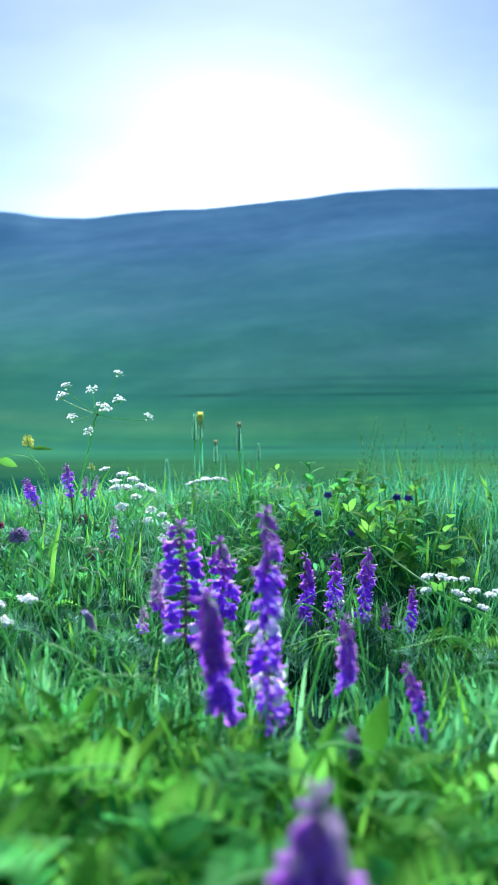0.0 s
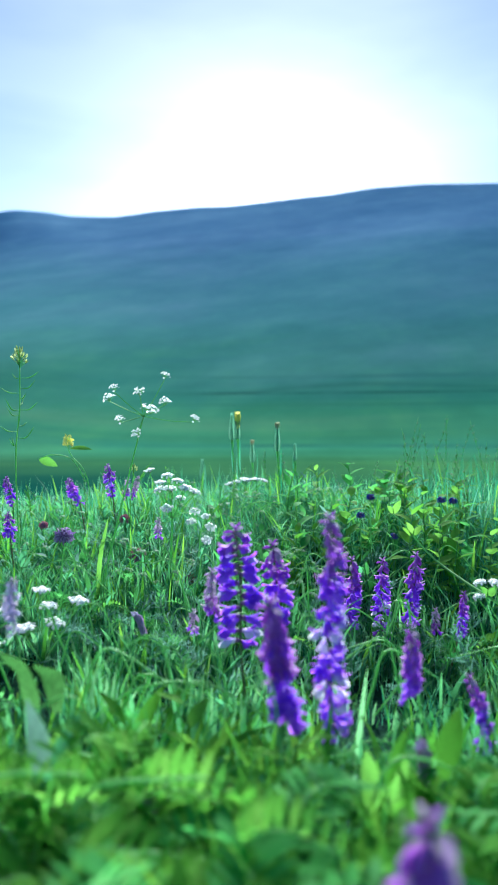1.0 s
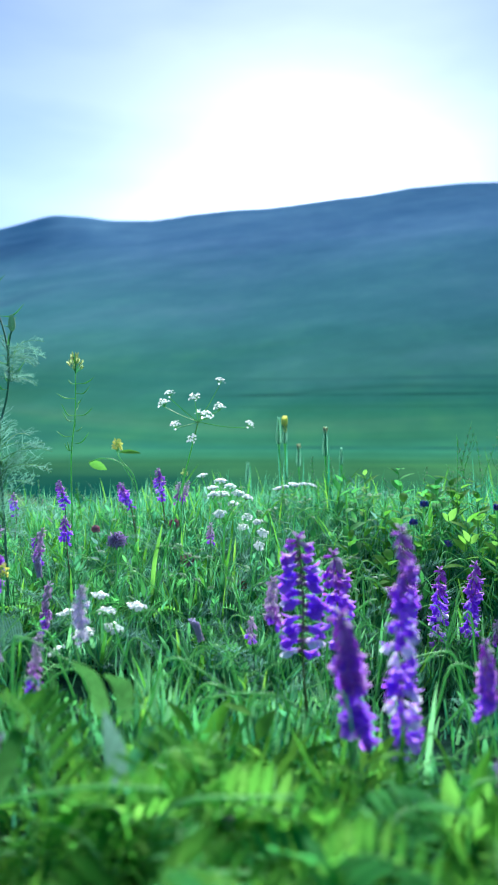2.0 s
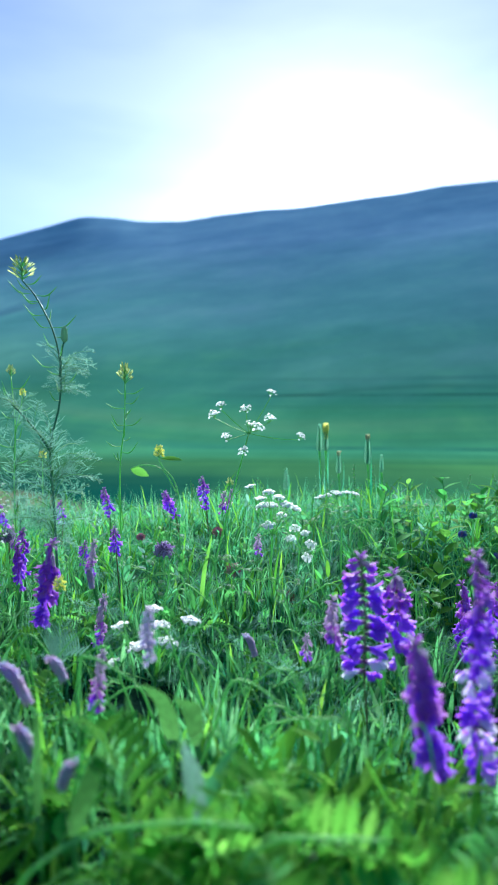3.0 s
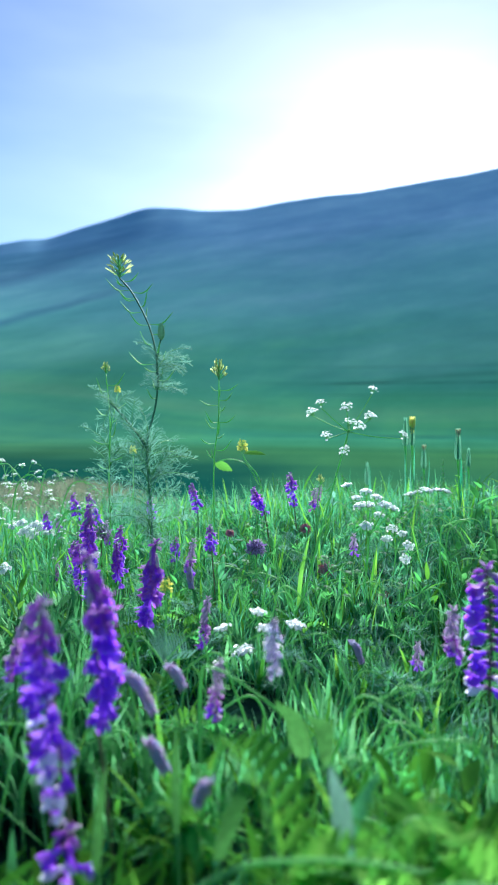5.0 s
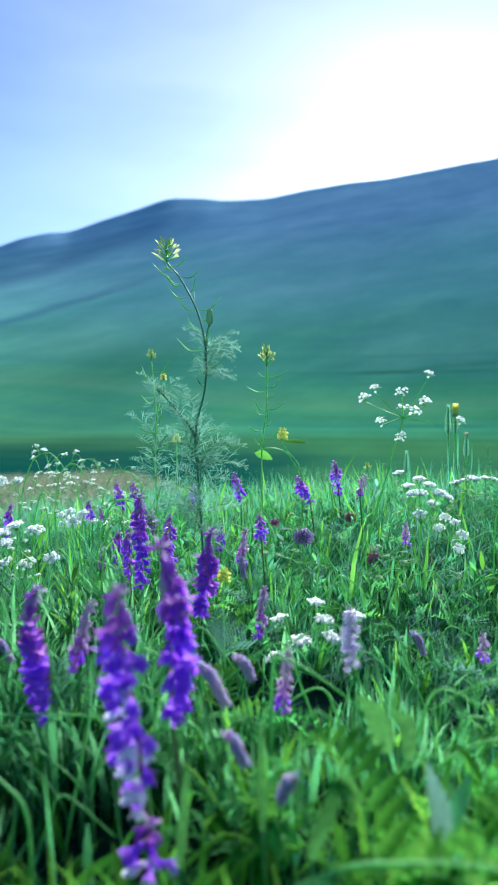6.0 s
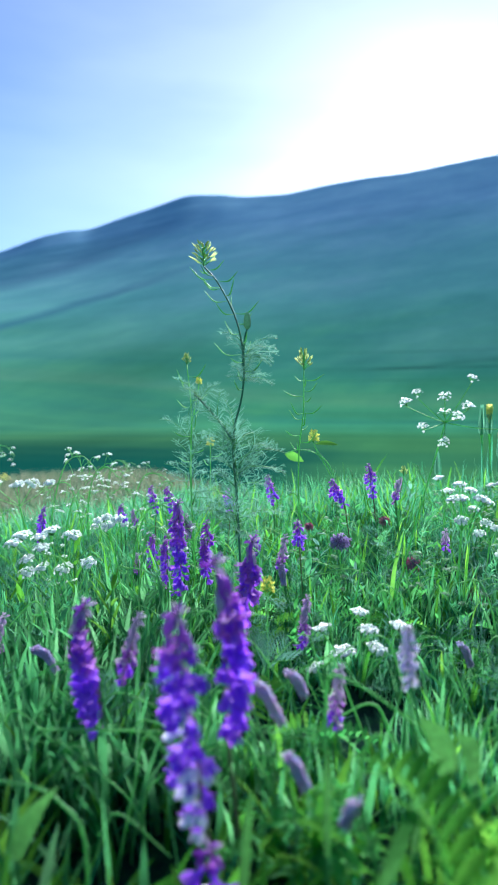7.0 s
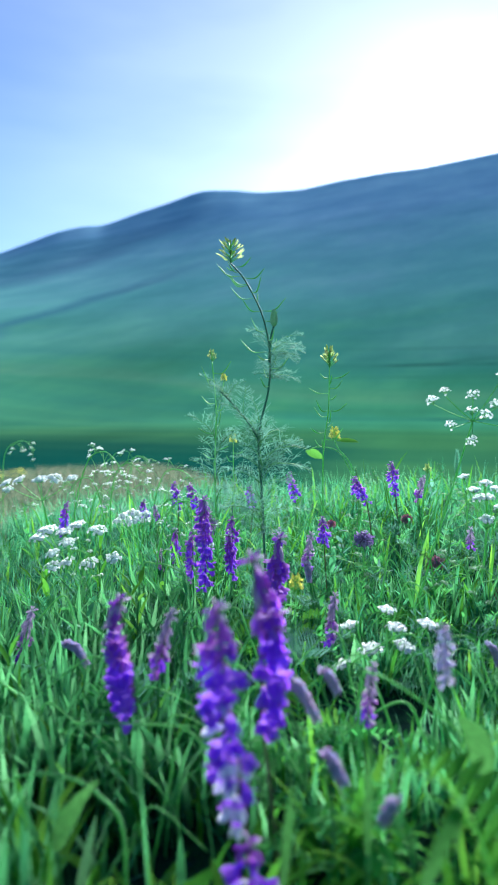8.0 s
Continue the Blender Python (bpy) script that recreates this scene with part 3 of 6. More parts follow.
    blades("tall_grass", x, y, G.uniform(0.07, 0.15, n), G.uniform(0.0007, 0.0016, n), G.uniform(0.0, 0.35, n), G.uniform(0.0, 0.9, n), M_GRASS_BLUE, "tall thin grass standing at the crest", 5)


sward()


def thatch():
    """Fine crossing stalks low in the sward."""
    x, y = scatter(1800, -52, 34, 0.12, 1.2, 1.5)
    n = len(x)
    blades("thatch", x, y, G.uniform(0.03, 0.07, n), G.uniform(0.0005, 0.0010, n), G.uniform(0.9, 1.4, n), G.uniform(-0.3, 0.6, n), M_STEM_PALE, "pale crossing stalks low in the grass", 4)


thatch()


# ---- shared small shapes ----
def floret_mesh(name, body, standard, wing, wide=1.0):
    """Vetch flower, one unit long: calyx, tube, rounded upturned standard, wings and keel."""
    s = Shape()
    s.tube([(0, 0, 0), (0.10, 0, 0.02), (0.24, 0, 0.03)], [0.05, 0.10, 0.095], 6, 0)
    s.tube([(0.18, 0, 0.03), (0.40, 0, 0.05), (0.62, 0, 0.03), (0.80, 0, -0.03), (0.96, 0, -0.10)], [0.085, 0.105, 0.125, 0.10, 0.03], 7, 1, 1.1)
    s.leaf((0.34, 0, 0.11), (0.95, 0, 0.26), (-0.26, 0, 0.95), 0.66, 0.46, 2, -0.28, -0.30, 5, 0.42, 0.62)
    for k in (-1, 1):
        s.leaf((0.38, 0.09 * k, 0.04), (1.0, 0.18 * k, -0.14), (0.0, 0.80 * k, 0.55), 0.60 * wide, 0.33 * wide, 3, 0.12, 0.25, 4, 0.35, 0.62)
    return s.mesh(name, [M_CALYX, body, standard, wing])


F_OPEN = floret_mesh("floret_open", M_VIOLET, M_VIOLET, M_VIOLET)
F_WHITE = floret_mesh("floret_white", M_WHITE_WING, M_VIOLET, M_WHITE_WING, 1.12)
F_LILAC = floret_mesh("floret_lilac", M_VIOLET, M_VIOLET, M_PALE_VIOLET)
F_PINK = floret_mesh("floret_pink", M_VIOLET_PINK, M_VIOLET_PINK, M_VIOLET)
F_DULL = floret_mesh("floret_dull", M_VIOLET_DULL, M_VIOLET_DULL, M_VIOLET_PINK)
F_PALE = floret_mesh("floret_pale", M_PALE_VIOLET, M_VIOLET_DULL, M_PALE_VIOLET)


def bud_mesh(name, mat, hook=0.10, cup=None):
    s = Shape()
    s.tube([(0, 0, 0), (0.12, 0, 0.02), (0.25, 0, 0.03)], [0.05, 0.12, 0.13], 6, 0)
    s.tube([(0.2, 0, 0.03), (0.45, 0, 0.05), (0.75, 0, 0.02), (1.0, 0, -hook)], [0.12, 0.16, 0.15, 0.03], 6, 1)
    return s.mesh(name, [cup or M_CALYX, mat])


B_PINK = bud_mesh("bud_pink", M_VIOLET_PINK)
B_DULL = bud_mesh("bud_dull", M_VIOLET_DULL, 0.10, M_CALYX_PALE)
B_PALE = bud_mesh("bud_pale", M_PALE_VIOLET, 0.10, M_CALYX_PALE)


def pinnate_mesh(name, pairs=9, curl=0.5, seed=1):
    """Vetch leaf, one unit long along x: an arching rib with paired narrow leaflets."""
    rnd = random.Random(seed)
    s = Shape()
    pts = [Vector((math.sin(curl * t) / curl, 0, (math.cos(curl * t) - 1) / curl * -0.15 + 0.25 * t - 0.42 * t * t)) for t in np.linspace(0, 1, 9)]
    s.tube(pts, list(np.linspace(0.011, 0.005, 9)), 4, 1)
    for i in range(pairs):
        t = 0.14 + 0.84 * i / (pairs - 1)
        k = min(7, int(t * 8))
        p = pts[k].lerp(pts[k + 1], t * 8 - k)
        for sd in (-1, 1):
            ln = 0.27 * (1 - 0.45 * t) * rnd.uniform(0.75, 1.15)
            s.leaf(p, (0.85 + 0.3 * t + rnd.uniform(-0.25, 0.25), sd, 0.25 + rnd.uniform(-0.4, 0.6)), (0, 0, 1), ln, ln * 0.17, 0, 0.15, 0.25, 3, 0.1)
    return s.mesh(name, [M_VLEAF, M_STEM])


LEAVES = [pinnate_mesh("pinnate_leaf", 9, 0.5, 1), pinnate_mesh("pinnate_leaf_b", 11, 0.9, 2), pinnate_mesh("pinnate_leaf_c", 8, 0.3, 3)]


# ---- vetch ----
LAB = {
    "full": "violet vetch flower spike with white lower petals, in grass",
    "open": "loose violet vetch spike, its flowers in spaced rows",
    "plain": "slender violet vetch flower spike among meadow grass",
    "pink": "magenta-violet vetch spike, half opened, in grass",
    "dull": "fading greyish-mauve vetch spike among grass blades",
    "pale": "pale lilac-white vetch spike past its bloom",
    "bud": "nodding dusty-mauve vetch bud cluster on a bent stalk",
}


def vetch(tx, ty, tz, bx, bz, style="plain", face=0.0, spread=1.7, size=0.0115, lean=0.0, by=None, foot=None, plump=1.0, gap=None):
    """One vetch: raceme from (bx, by, bz) up to the tip (tx, ty, tz). face: degrees from the viewer's side, positive to the right."""
    rnd = random.Random(int(1e4 * (tx + 3) + 1e3 * ty))
    by = ty if by is None else by
    tip, bot = Vector((tx, ty, tz)), Vector((bx, by, bz))
    fx, fy = foot if foot else (bx + rnd.uniform(-0.012, 0.012), by + rnd.uniform(0.0, 0.015))
    base = Vector((fx, fy, gz(fx, fy)))
    if bot.z < base.z + 0.012:
        base.z = bot.z - 0.012
    root = thing("vetch_plant", base, LAB[style], "wildflower", "vetch flowers in the meadow")
    axis = tip - bot
    length = axis.length
    nod = style == "bud"
    sway = Vector((rnd.uniform(-1, 1), rnd.uniform(-1, 1), 0)) * length * 0.03
    if nod:
        top = bot.lerp(tip, 0.5) + Vector((0, 0, 0.35 * length))
        path = curve_pts([base - Vector((0, 0, 0.004)), base.lerp(tip, 0.6) + Vector((0.004, 0, 0)), tip, top, bot], 7)
        cut = 14
    else:
        path = curve_pts([base - Vector((0, 0, 0.004)), base.lerp(bot, 0.55) + Vector((lean, 0, 0)), bot, bot.lerp(tip, 0.5) + sway, tip], 7)
        cut = 14
    thick = 0.0010 if length > 0.03 else 0.0007
    st = Shape().tube(path, list(np.linspace(thick * 1.15, thick * 0.45, len(path))), 6, 0)
    part("stem", st.mesh("vetch_stem", [M_STEM_RED if style in ("plain", "full", "open") and rnd.random() < 0.5 else M_STEM]), root)
    rac = path[cut:]
    if nod:
        rac = path[cut + 1:]
        length = max(length, sum((b - a).length for a, b in zip(rac, rac[1:])))
    small = length < 0.05
    size = size * (0.82 if small else 1.18) * (0.50 if nod else 1.0)
    # space between tiers, florets in a tier, droop
    space, each, droop = {"full": (0.66, 4, -0.30), "open": (0.60, 4, -0.06), "plain": (0.52, 4, -0.45), "pink": (0.42, 4, -1.00),
                          "dull": (0.36, 4, -0.60), "pale": (0.40, 4, -0.30), "bud": (0.20, 5, 0.0)}[style]
    space = gap or space
    if small and not nod:
        each -= 1
    tiers, t = [], 0.012
    while t < 0.985:
        tiers.append(t)
        t += max(space * size * (1.0 - 0.45 * t) / length, 0.035) * rnd.uniform(0.90, 1.10)
    for row, t0 in enumerate(tiers):
        turn = rnd.uniform(-0.4, 0.4)
        tilt = rnd.uniform(-0.16, 0.16)
        for q in range(each):
            if not nod and rnd.random() < (0.45 if t0 < 0.10 else 0.14 if t0 < 0.6 else 0.06):
                continue
            t = min(0.999, max(0.0, t0 + rnd.uniform(-0.24, 0.24) * space * size / length))
            s = t * (len(rac) - 1)
            k = min(int(s), len(rac) - 2)
            p = rac[k].lerp(rac[k + 1], s - k)
            along = (rac[k + 1] - rac[k]).normalized()
            fan = (q + 0.5) / each * 2 - 1 + rnd.uniform(-0.24, 0.24)
            if style == "open":
                az = radians(face) + turn + (1.0 if fan > 0 else -1.0) * (0.75 + 0.75 * abs(fan))
            else:
                az = radians(face) + turn + spread * 0.74 * fan
            out = Vector((math.sin(az), -math.cos(az), 0))
            end = max(0.0, t - 0.72) / 0.28
            r = rnd.random()
            grow, drop = (0.92 + 0.55 * t if t < 0.3 else 1.085) - 0.22 * t * t, droop + tilt
            if style == "full":
                kind = F_WHITE if t < 0.52 and r < 0.45 else F_LILAC if t < 0.6 and r < 0.55 else F_OPEN if t < 0.74 else F_PINK if t < 0.88 else B_PINK
            elif style == "open":
                kind = F_WHITE if t < 0.14 and r < 0.4 else F_LILAC if r < 0.08 else F_OPEN if t < 0.80 else F_PINK
            elif style == "plain":
                kind = F_LILAC if t < 0.6 and r < 0.08 else F_OPEN if t < 0.55 else F_PINK if t < 0.82 else B_PINK if r < 0.7 else B_DULL
            elif style == "pink":
                kind = F_OPEN if t < 0.35 else F_PINK if t < 0.80 else B_PINK if r < 0.7 else B_DULL
            elif style == "dull":
                kind, grow = F_OPEN if t < 0.25 and r < 0.5 else F_DULL if t < 0.55 else B_DULL, 0.88 - 0.22 * t
            elif style == "pale":
                kind, grow = F_PALE if t < 0.75 else B_PALE, 0.9 - 0.2 * t
            else:
                kind, grow = B_DULL if r < 0.62 else B_PALE, 0.95 - 0.30 * t
                a = 6.283 * (q + 0.5 * (row % 2)) / each
                b1 = along.orthogonal().normalized()
                out = (b1 * math.cos(a) + along.cross(b1) * math.sin(a)).normalized()
            if not nod:
                drop += rnd.uniform(-0.22, 0.22) - 0.20 * end
                grow *= 1.0 - 0.26 * end
            d = (out * (0.75 if nod else 1.0 - 0.3 * end) + (Vector((0, 0, drop)) if not nod else along * 0.8)).normalized()
            m = aim(p + out * 0.0006, d, size * plump * grow * rnd.uniform(0.80, 1.15), (0, 0, 1), rnd.uniform(-0.4, 0.4))
            part("floret" if kind not in (B_PINK, B_DULL, B_PALE) else "bud", kind, root, m)
    for q in range(0 if nod else 6):
        a = q * 2.4
        m = aim(tip - Vector((0, 0, 0.0006 * q)), (0.8 * math.cos(a), 0.8 * math.sin(a), 0.9 - 0.22 * q), size * (0.42 + 0.04 * q), (0, 0, 1))
        part("bud", B_DULL if style in ("dull", "pale") or q % 2 else B_PINK, root, m)
    for i in range(2 if bot.z - base.z > 0.02 else 1):
        p = path[4 + 3 * i]
        a = rnd.uniform(0, 6.28)
        part("leaf", LEAVES[rnd.randrange(3)], root, aim(p, (math.cos(a), math.sin(a), 0.35), rnd.uniform(0.026, 0.042)))
    return root


# the group nearest the first viewpoint
vetch(-0.044, 0.420, 0.135, -0.041, 0.059, "open", 0, size=0.0118)
vetch(-0.021, 0.460, 0.117, -0.019, 0.058, "plain", 20, size=0.0105)
vetch(-0.062, 0.440, 0.102, -0.061, 0.071, "dull", -20)
vetch(0.013, 0.335, 0.156, 0.014, 0.044, "full", 25, size=0.0088, lean=0.003, spread=1.7)
vetch(-0.018, 0.320, 0.115, -0.011, 0.060, "pink", 25, size=0.0115, spread=1.4)
vetch(0.050, 0.630, 0.070, 0.047, 0.005, "plain", 40, size=0.0086)
vetch(0.079, 0.630, 0.069, 0.078, -0.011, "full", 10, size=0.0086)
vetch(0.109, 0.620, 0.077, 0.103, 0.014, "plain", 20, size=0.0086)
vetch(0.141, 0.570, 0.054, 0.137, 0.017, "plain", 15, size=0.0085)
vetch(0.117, 0.570, 0.039, 0.117, 0.018, "dull", 0, size=0.0085)
vetch(0.0555, 0.335, 0.099, 0.0535, 0.061, "pink", 0, size=0.0086, spread=1.6)
vetch(0.092, 0.360, 0.063, 0.101, 0.022, "plain", 25, size=0.0085)
vetch(0.054, 0.292, 0.054, 0.054, 0.040, "bud", 0)
vetch(0.0258, 0.138, 0.116, 0.0230, 0.060, "pink", 0, size=0.0090, spread=2.4, plump=1.3)
# the tall pair nearest the last viewpoint, and their neighbours
vetch(-0.245, 0.255, 0.147, -0.234, 0.058, "full", -10, size=0.0102, lean=0.004)
vetch(-0.241, 0.290, 0.160, -0.236, 0.076, "plain", 62, size=0.0115, spread=0.9, foot=(-0.228, 0.29), gap=0.74)
vetch(-0.330, 0.320, 0.122, -0.319, 0.053, "plain", -35, size=0.0110, spread=1.0, foot=(-0.303, 0.325))
vetch(-0.310, 0.345, 0.109, -0.319, 0.073, "dull", -20, size=0.0110)
vetch(-0.489, 0.450, 0.058, -0.499, 0.016, "dull", 0, size=0.0120)
vetch(-0.376, 0.550, 0.140, -0.376, 0.058, "plain", 10, size=0.0086, spread=1.5)
vetch(-0.487, 0.720, 0.126, -0.482, 0.097, "plain", 0, size=0.010)
vetch(-0.467, 0.720, 0.125, -0.452, 0.088, "plain", 0, size=0.010)
vetch(-0.365, 0.590, 0.115, -0.364, 0.070, "plain", 0, size=0.0095)
vetch(-0.477, 0.700, 0.072, -0.478, 0.039, "plain", 0, size=0.010)
vetch(-0.488, 0.680, 0.054, -0.486, 0.034, "dull", 0, size=0.010)
vetch(-0.665, 0.760, 0.087, -0.671, 0.044, "plain", -10, size=0.010)
vetch(-0.561, 0.780, 0.091, -0.557, 0.068, "plain", 0, size=0.010)
vetch(-0.545, 0.780, 0.085, -0.540, 0.068, "dull", 0, size=0.009)
vetch(-0.287, 0.490, 0.124, -0.294, 0.063, "pink", -15, size=0.0105)
vetch(-0.228, 0.245, 0.052, -0.226, 0.036, "full", 20, size=0.0150)
vetch(-0.392, 0.560, 0.108, -0.393, 0.066, "plain", -20, size=0.0084)
vetch(-0.360, 0.570, 0.104, -0.357, 0.066, "pink", 15, size=0.0084)
vetch(-0.402, 0.580, 0.090, -0.404, 0.056, "dull", -20, size=0.0105)
# scattered through the sward
vetch(-0.249, 0.850, 0.143, -0.243, 0.104, "plain", 15, size=0.0105)
vetch(-0.292, 0.830, 0.125, -0.286, 0.098, "plain", 15, size=0.0095)
vetch(-0.373, 0.820, 0.129, -0.365, 0.095, "plain", 10, size=0.010)
vetch(-0.207, 0.790, 0.131, -0.209, 0.108, "dull", 0, size=0.010)
vetch(-0.280, 0.560, 0.112, -0.283, 0.082, "dull", 0, size=0.0095)
vetch(-0.284, 0.620, 0.114, -0.282, 0.088, "plain", 10, size=0.0085)
vetch(-0.282, 0.550, 0.085, -0.279, 0.073, "bud", 0)
vetch(-0.244, 0.490, 0.082, -0.246, 0.046, "dull", -20, plump=1.1, size=0.0095)
vetch(-0.156, 0.330, 0.122, -0.154, 0.094, "pale", 0, size=0.0085)
vetch(-0.196, 0.365, 0.084, -0.199, 0.052, "dull", 0, size=0.0085)
vetch(-0.232, 0.310, 0.089, -0.215, 0.075, "bud", 0, size=0.0120)
vetch(-0.222, 0.346, 0.081, -0.212, 0.074, "bud", 0)
vetch(-0.204, 0.275, 0.075, -0.195, 0.067, "bud", 0)
vetch(-0.169, 0.265, 0.067, -0.176, 0.060, "bud", 0)
vetch(-0.411, 0.380, 0.060, -0.392, 0.052, "bud", 0)
vetch(-0.084, 0.500, 0.056, -0.084, 0.041, "dull", 0, size=0.0085)
vetch(-0.134, 0.510, 0.046, -0.126, 0.034, "bud", 0)
vetch(-0.070, 0.250, 0.055, -0.064, 0.049, "bud", 0)
vetch(-0.285, 0.800, 0.129, -0.271, 0.100, "plain", 20, size=0.010)
vetch(-0.209, 0.850, 0.127, -0.216, 0.100, "dull", 0, size=0.009)
vetch(-0.357, 0.720, 0.079, -0.358, 0.055, "plain", 0, size=0.009)
vetch(-0.150, 0.690, 0.098, -0.150, 0.080, "dull", 0, size=0.009)
vetch(-0.430, 0.690, 0.100, -0.425, 0.072, "dull", 0, size=0.010)
vetch(-0.405, 0.760, 0.120, -0.402, 0.095, "plain", 0, size=0.009)


# ---- white umbels ----
def umbellet_mesh(name, seed, n=26, dome=0.32, loose=1.0, mat=None, ragged=0.08):
    """Domed, lumpy cluster of tiny five-petalled flowers, one unit wide; local z is up."""
    rnd = random.Random(seed)
    s = Shape()
    for i in range(n):
        r = 0.46 * math.sqrt((i + 0.5) / n) * rnd.uniform(0.88, 1.15)
        a = i * 2.39996 + rnd.uniform(-0.3, 0.3)
        c = Vector((r * math.cos(a), r * math.sin(a), dome * (0.25 - r * r) + rnd.uniform(-ragged, ragged)))
        s.tube([(0, 0, -0.30), c * 0.6 + Vector((0, 0, -0.12)), c - Vector((0, 0, 0.01))], [0.010, 0.008, 0.008], 3, 1)
        up = Vector((c.x * 1.1 + rnd.uniform(-0.5, 0.5), c.y * 1.1 + rnd.uniform(-0.5, 0.5), 0.75)).normalized()
        side = up.cross(Vector((0.3, 1, 0.1))).normalized()
        oth = up.cross(side)
        turn = rnd.uniform(0, 1.2)
        for k in range(5):
            b = turn + k * 2 * math.pi / 5
            dr = side * math.cos(b) + oth * math.sin(b)
            s.leaf(c - up * 0.02, dr + up * rnd.uniform(0.25, 0.9), up, 0.115 * loose, 0.095 * loose, 0, 0.25, 0.25, 2, 0.5, 0.6)
    return s.mesh(name, [mat or M_WHITE, M_STEM_PALE])


UMB = [umbellet_mesh("umbellet", 1, 46, 0.30, 0.85, None, 0.025), umbellet_mesh("umbellet_b", 2, 40, 0.42, 0.90, None, 0.03), umbellet_mesh("umbellet_c", 3, 38, 0.26, 0.95, None, 0.035)]
UMB_SMALL = [umbellet_mesh("small_umbellet", 6, 22, 1.1, 0.95, None, 0.14), umbellet_mesh("small_umbellet_b", 7, 18, 0.9, 1.05, None, 0.16), umbellet_mesh("small_umbellet_c", 8, 24, 1.0, 0.90, None, 0.14)]


def umbel(foot, hub, heads, width, label, mat=None, bend=0.01, thick=0.0011, tilt=0.40, clusters=None):
    """Umbel plant: stem from the ground to the hub, one ray and one white cluster for each head."""
    mat = mat or M_STEM_PALE
    rnd = random.Random(int(1e4 * (hub[0] + 3)))
    base = Vector((foot[0], foot[1], gz(foot[0], foot[1])))
    hubv = Vector(hub)
    root = thing("umbel_plant", base, label, "wildflower", "white umbels in the meadow")
    path = curve_pts([base - Vector((0, 0, 0.004)), base.lerp(hubv, 0.5) + Vector((bend, 0, 0)), hubv], 8)
    part("stem", Shape().tube(path, list(np.linspace(thick * 1.2, thick * 0.8, len(path))), 6).mesh("umbel_stem", [mat]), root)
    for i, (hx, hy, hz) in enumerate(heads):
        h = Vector((hx, hy, hz))
        mid = hubv.lerp(h, 0.5) + Vector((0, 0, -0.06 * (h - hubv).length))
        ray = curve_pts([hubv, mid, h - Vector((0, 0, 0.003))], 5)
        part("ray", Shape().tube(ray, [thick * 0.45] * len(ray), 5).mesh("ray", [mat]), root)
        d = (h - hubv).normalized() * 0.35 + Vector((rnd.uniform(-0.25, 0.25), -tilt, 0.8))
        m = aim(h, d.orthogonal(), width * rnd.uniform(0.85, 1.15), d)
        part("umbellet", (clusters or UMB)[rnd.randrange(3)], root, m, "")
    for i in range(2):
        a = rnd.uniform(0, 6.28)
        part("leaf", FEATHER[i % 2], root, aim(path[3 + 3 * i], (math.cos(a), math.sin(a), 0.5), rnd.uniform(0.03, 0.05)))
    return root


def feather_mesh(name, seed, pairs=11, fine=7):
    """Finely divided leaf of thread-like lobes, one unit long along x."""
    rnd = random.Random(seed)
    s = Shape()
    rib = curve_pts([(0, 0, 0), (0.35, 0.02, 0.12), (0.7, -0.01, 0.12), (1, 0, 0.0)], 5)
    s.tube(rib, list(np.linspace(0.012, 0.005, len(rib))), 3, 1)
    for i in range(pairs):
        t = 0.12 + 0.86 * i / pairs
        f = t * (len(rib) - 1)
        k = min(int(f), len(rib) - 2)
        p = rib[k].lerp(rib[k + 1], f - k)
        ln = 0.34 * math.sin(math.pi * (0.2 + 0.75 * t)) * rnd.uniform(0.8, 1.15)
        for sd in (-1, 1):
            d = Vector((rnd.uniform(0.2, 0.9), sd * 0.9, rnd.uniform(-0.8, 0.9))).normalized()
            q = p + d * ln
            s.leaf(p, q - p, (0.2, 0.1, 1), ln, 0.020, 0, -0.05, 0.2, 2, 0.3)
            for j in range(fine):
                a = p.lerp(q, 0.2 + 0.75 * j / fine)
                e = d * 0.7 + Vector((rnd.uniform(0.1, 0.9), rnd.uniform(-0.6, 0.6), rnd.uniform(-0.6, 0.9)))
                s.leaf(a, e, (rnd.uniform(-1, 1), -0.6, rnd.uniform(-1, 1)), ln * rnd.uniform(0.24, 0.44), 0.019, 0, 0.1, 0.1, 1, 0.3)
    return s.mesh(name, [M_SILVER, M_STEM])


FEATHER = [feather_mesh("feathery_leaf", 5), feather_mesh("feathery_leaf_b", 9, 9, 6)]

# sparse tall umbel with long rays
umbel((-0.205, 0.63), (-0.149, 0.62, 0.208),
      [(-0.127, 0.615, 0.246), (-0.172, 0.60, 0.234), (-0.184, 0.625, 0.226), (-0.149, 0.605, 0.231), (-0.130, 0.63, 0.222), (-0.150, 0.64, 0.216), (-0.138, 0.61, 0.214), (-0.167, 0.60, 0.205), (-0.149, 0.59, 0.193), (-0.100, 0.62, 0.205)],
      0.0115, "tall sparse white umbel with long thin green rays", None, 0.0, 0.0009, 0.3, UMB_SMALL)
# full umbel behind it
umbel((-0.150, 0.70), (-0.135, 0.69, 0.098),
      [(-0.157, 0.680, 0.151), (-0.137, 0.675, 0.146), (-0.127, 0.68, 0.140), (-0.143, 0.665, 0.133), (-0.135, 0.68, 0.132), (-0.111, 0.69, 0.128), (-0.135, 0.66, 0.114), (-0.124, 0.68, 0.122), (-0.148, 0.69, 0.137), (-0.118, 0.67, 0.134)],
      0.0128, "dense white umbel with several round clusters", None, 0.004, 0.0013, 0.2)
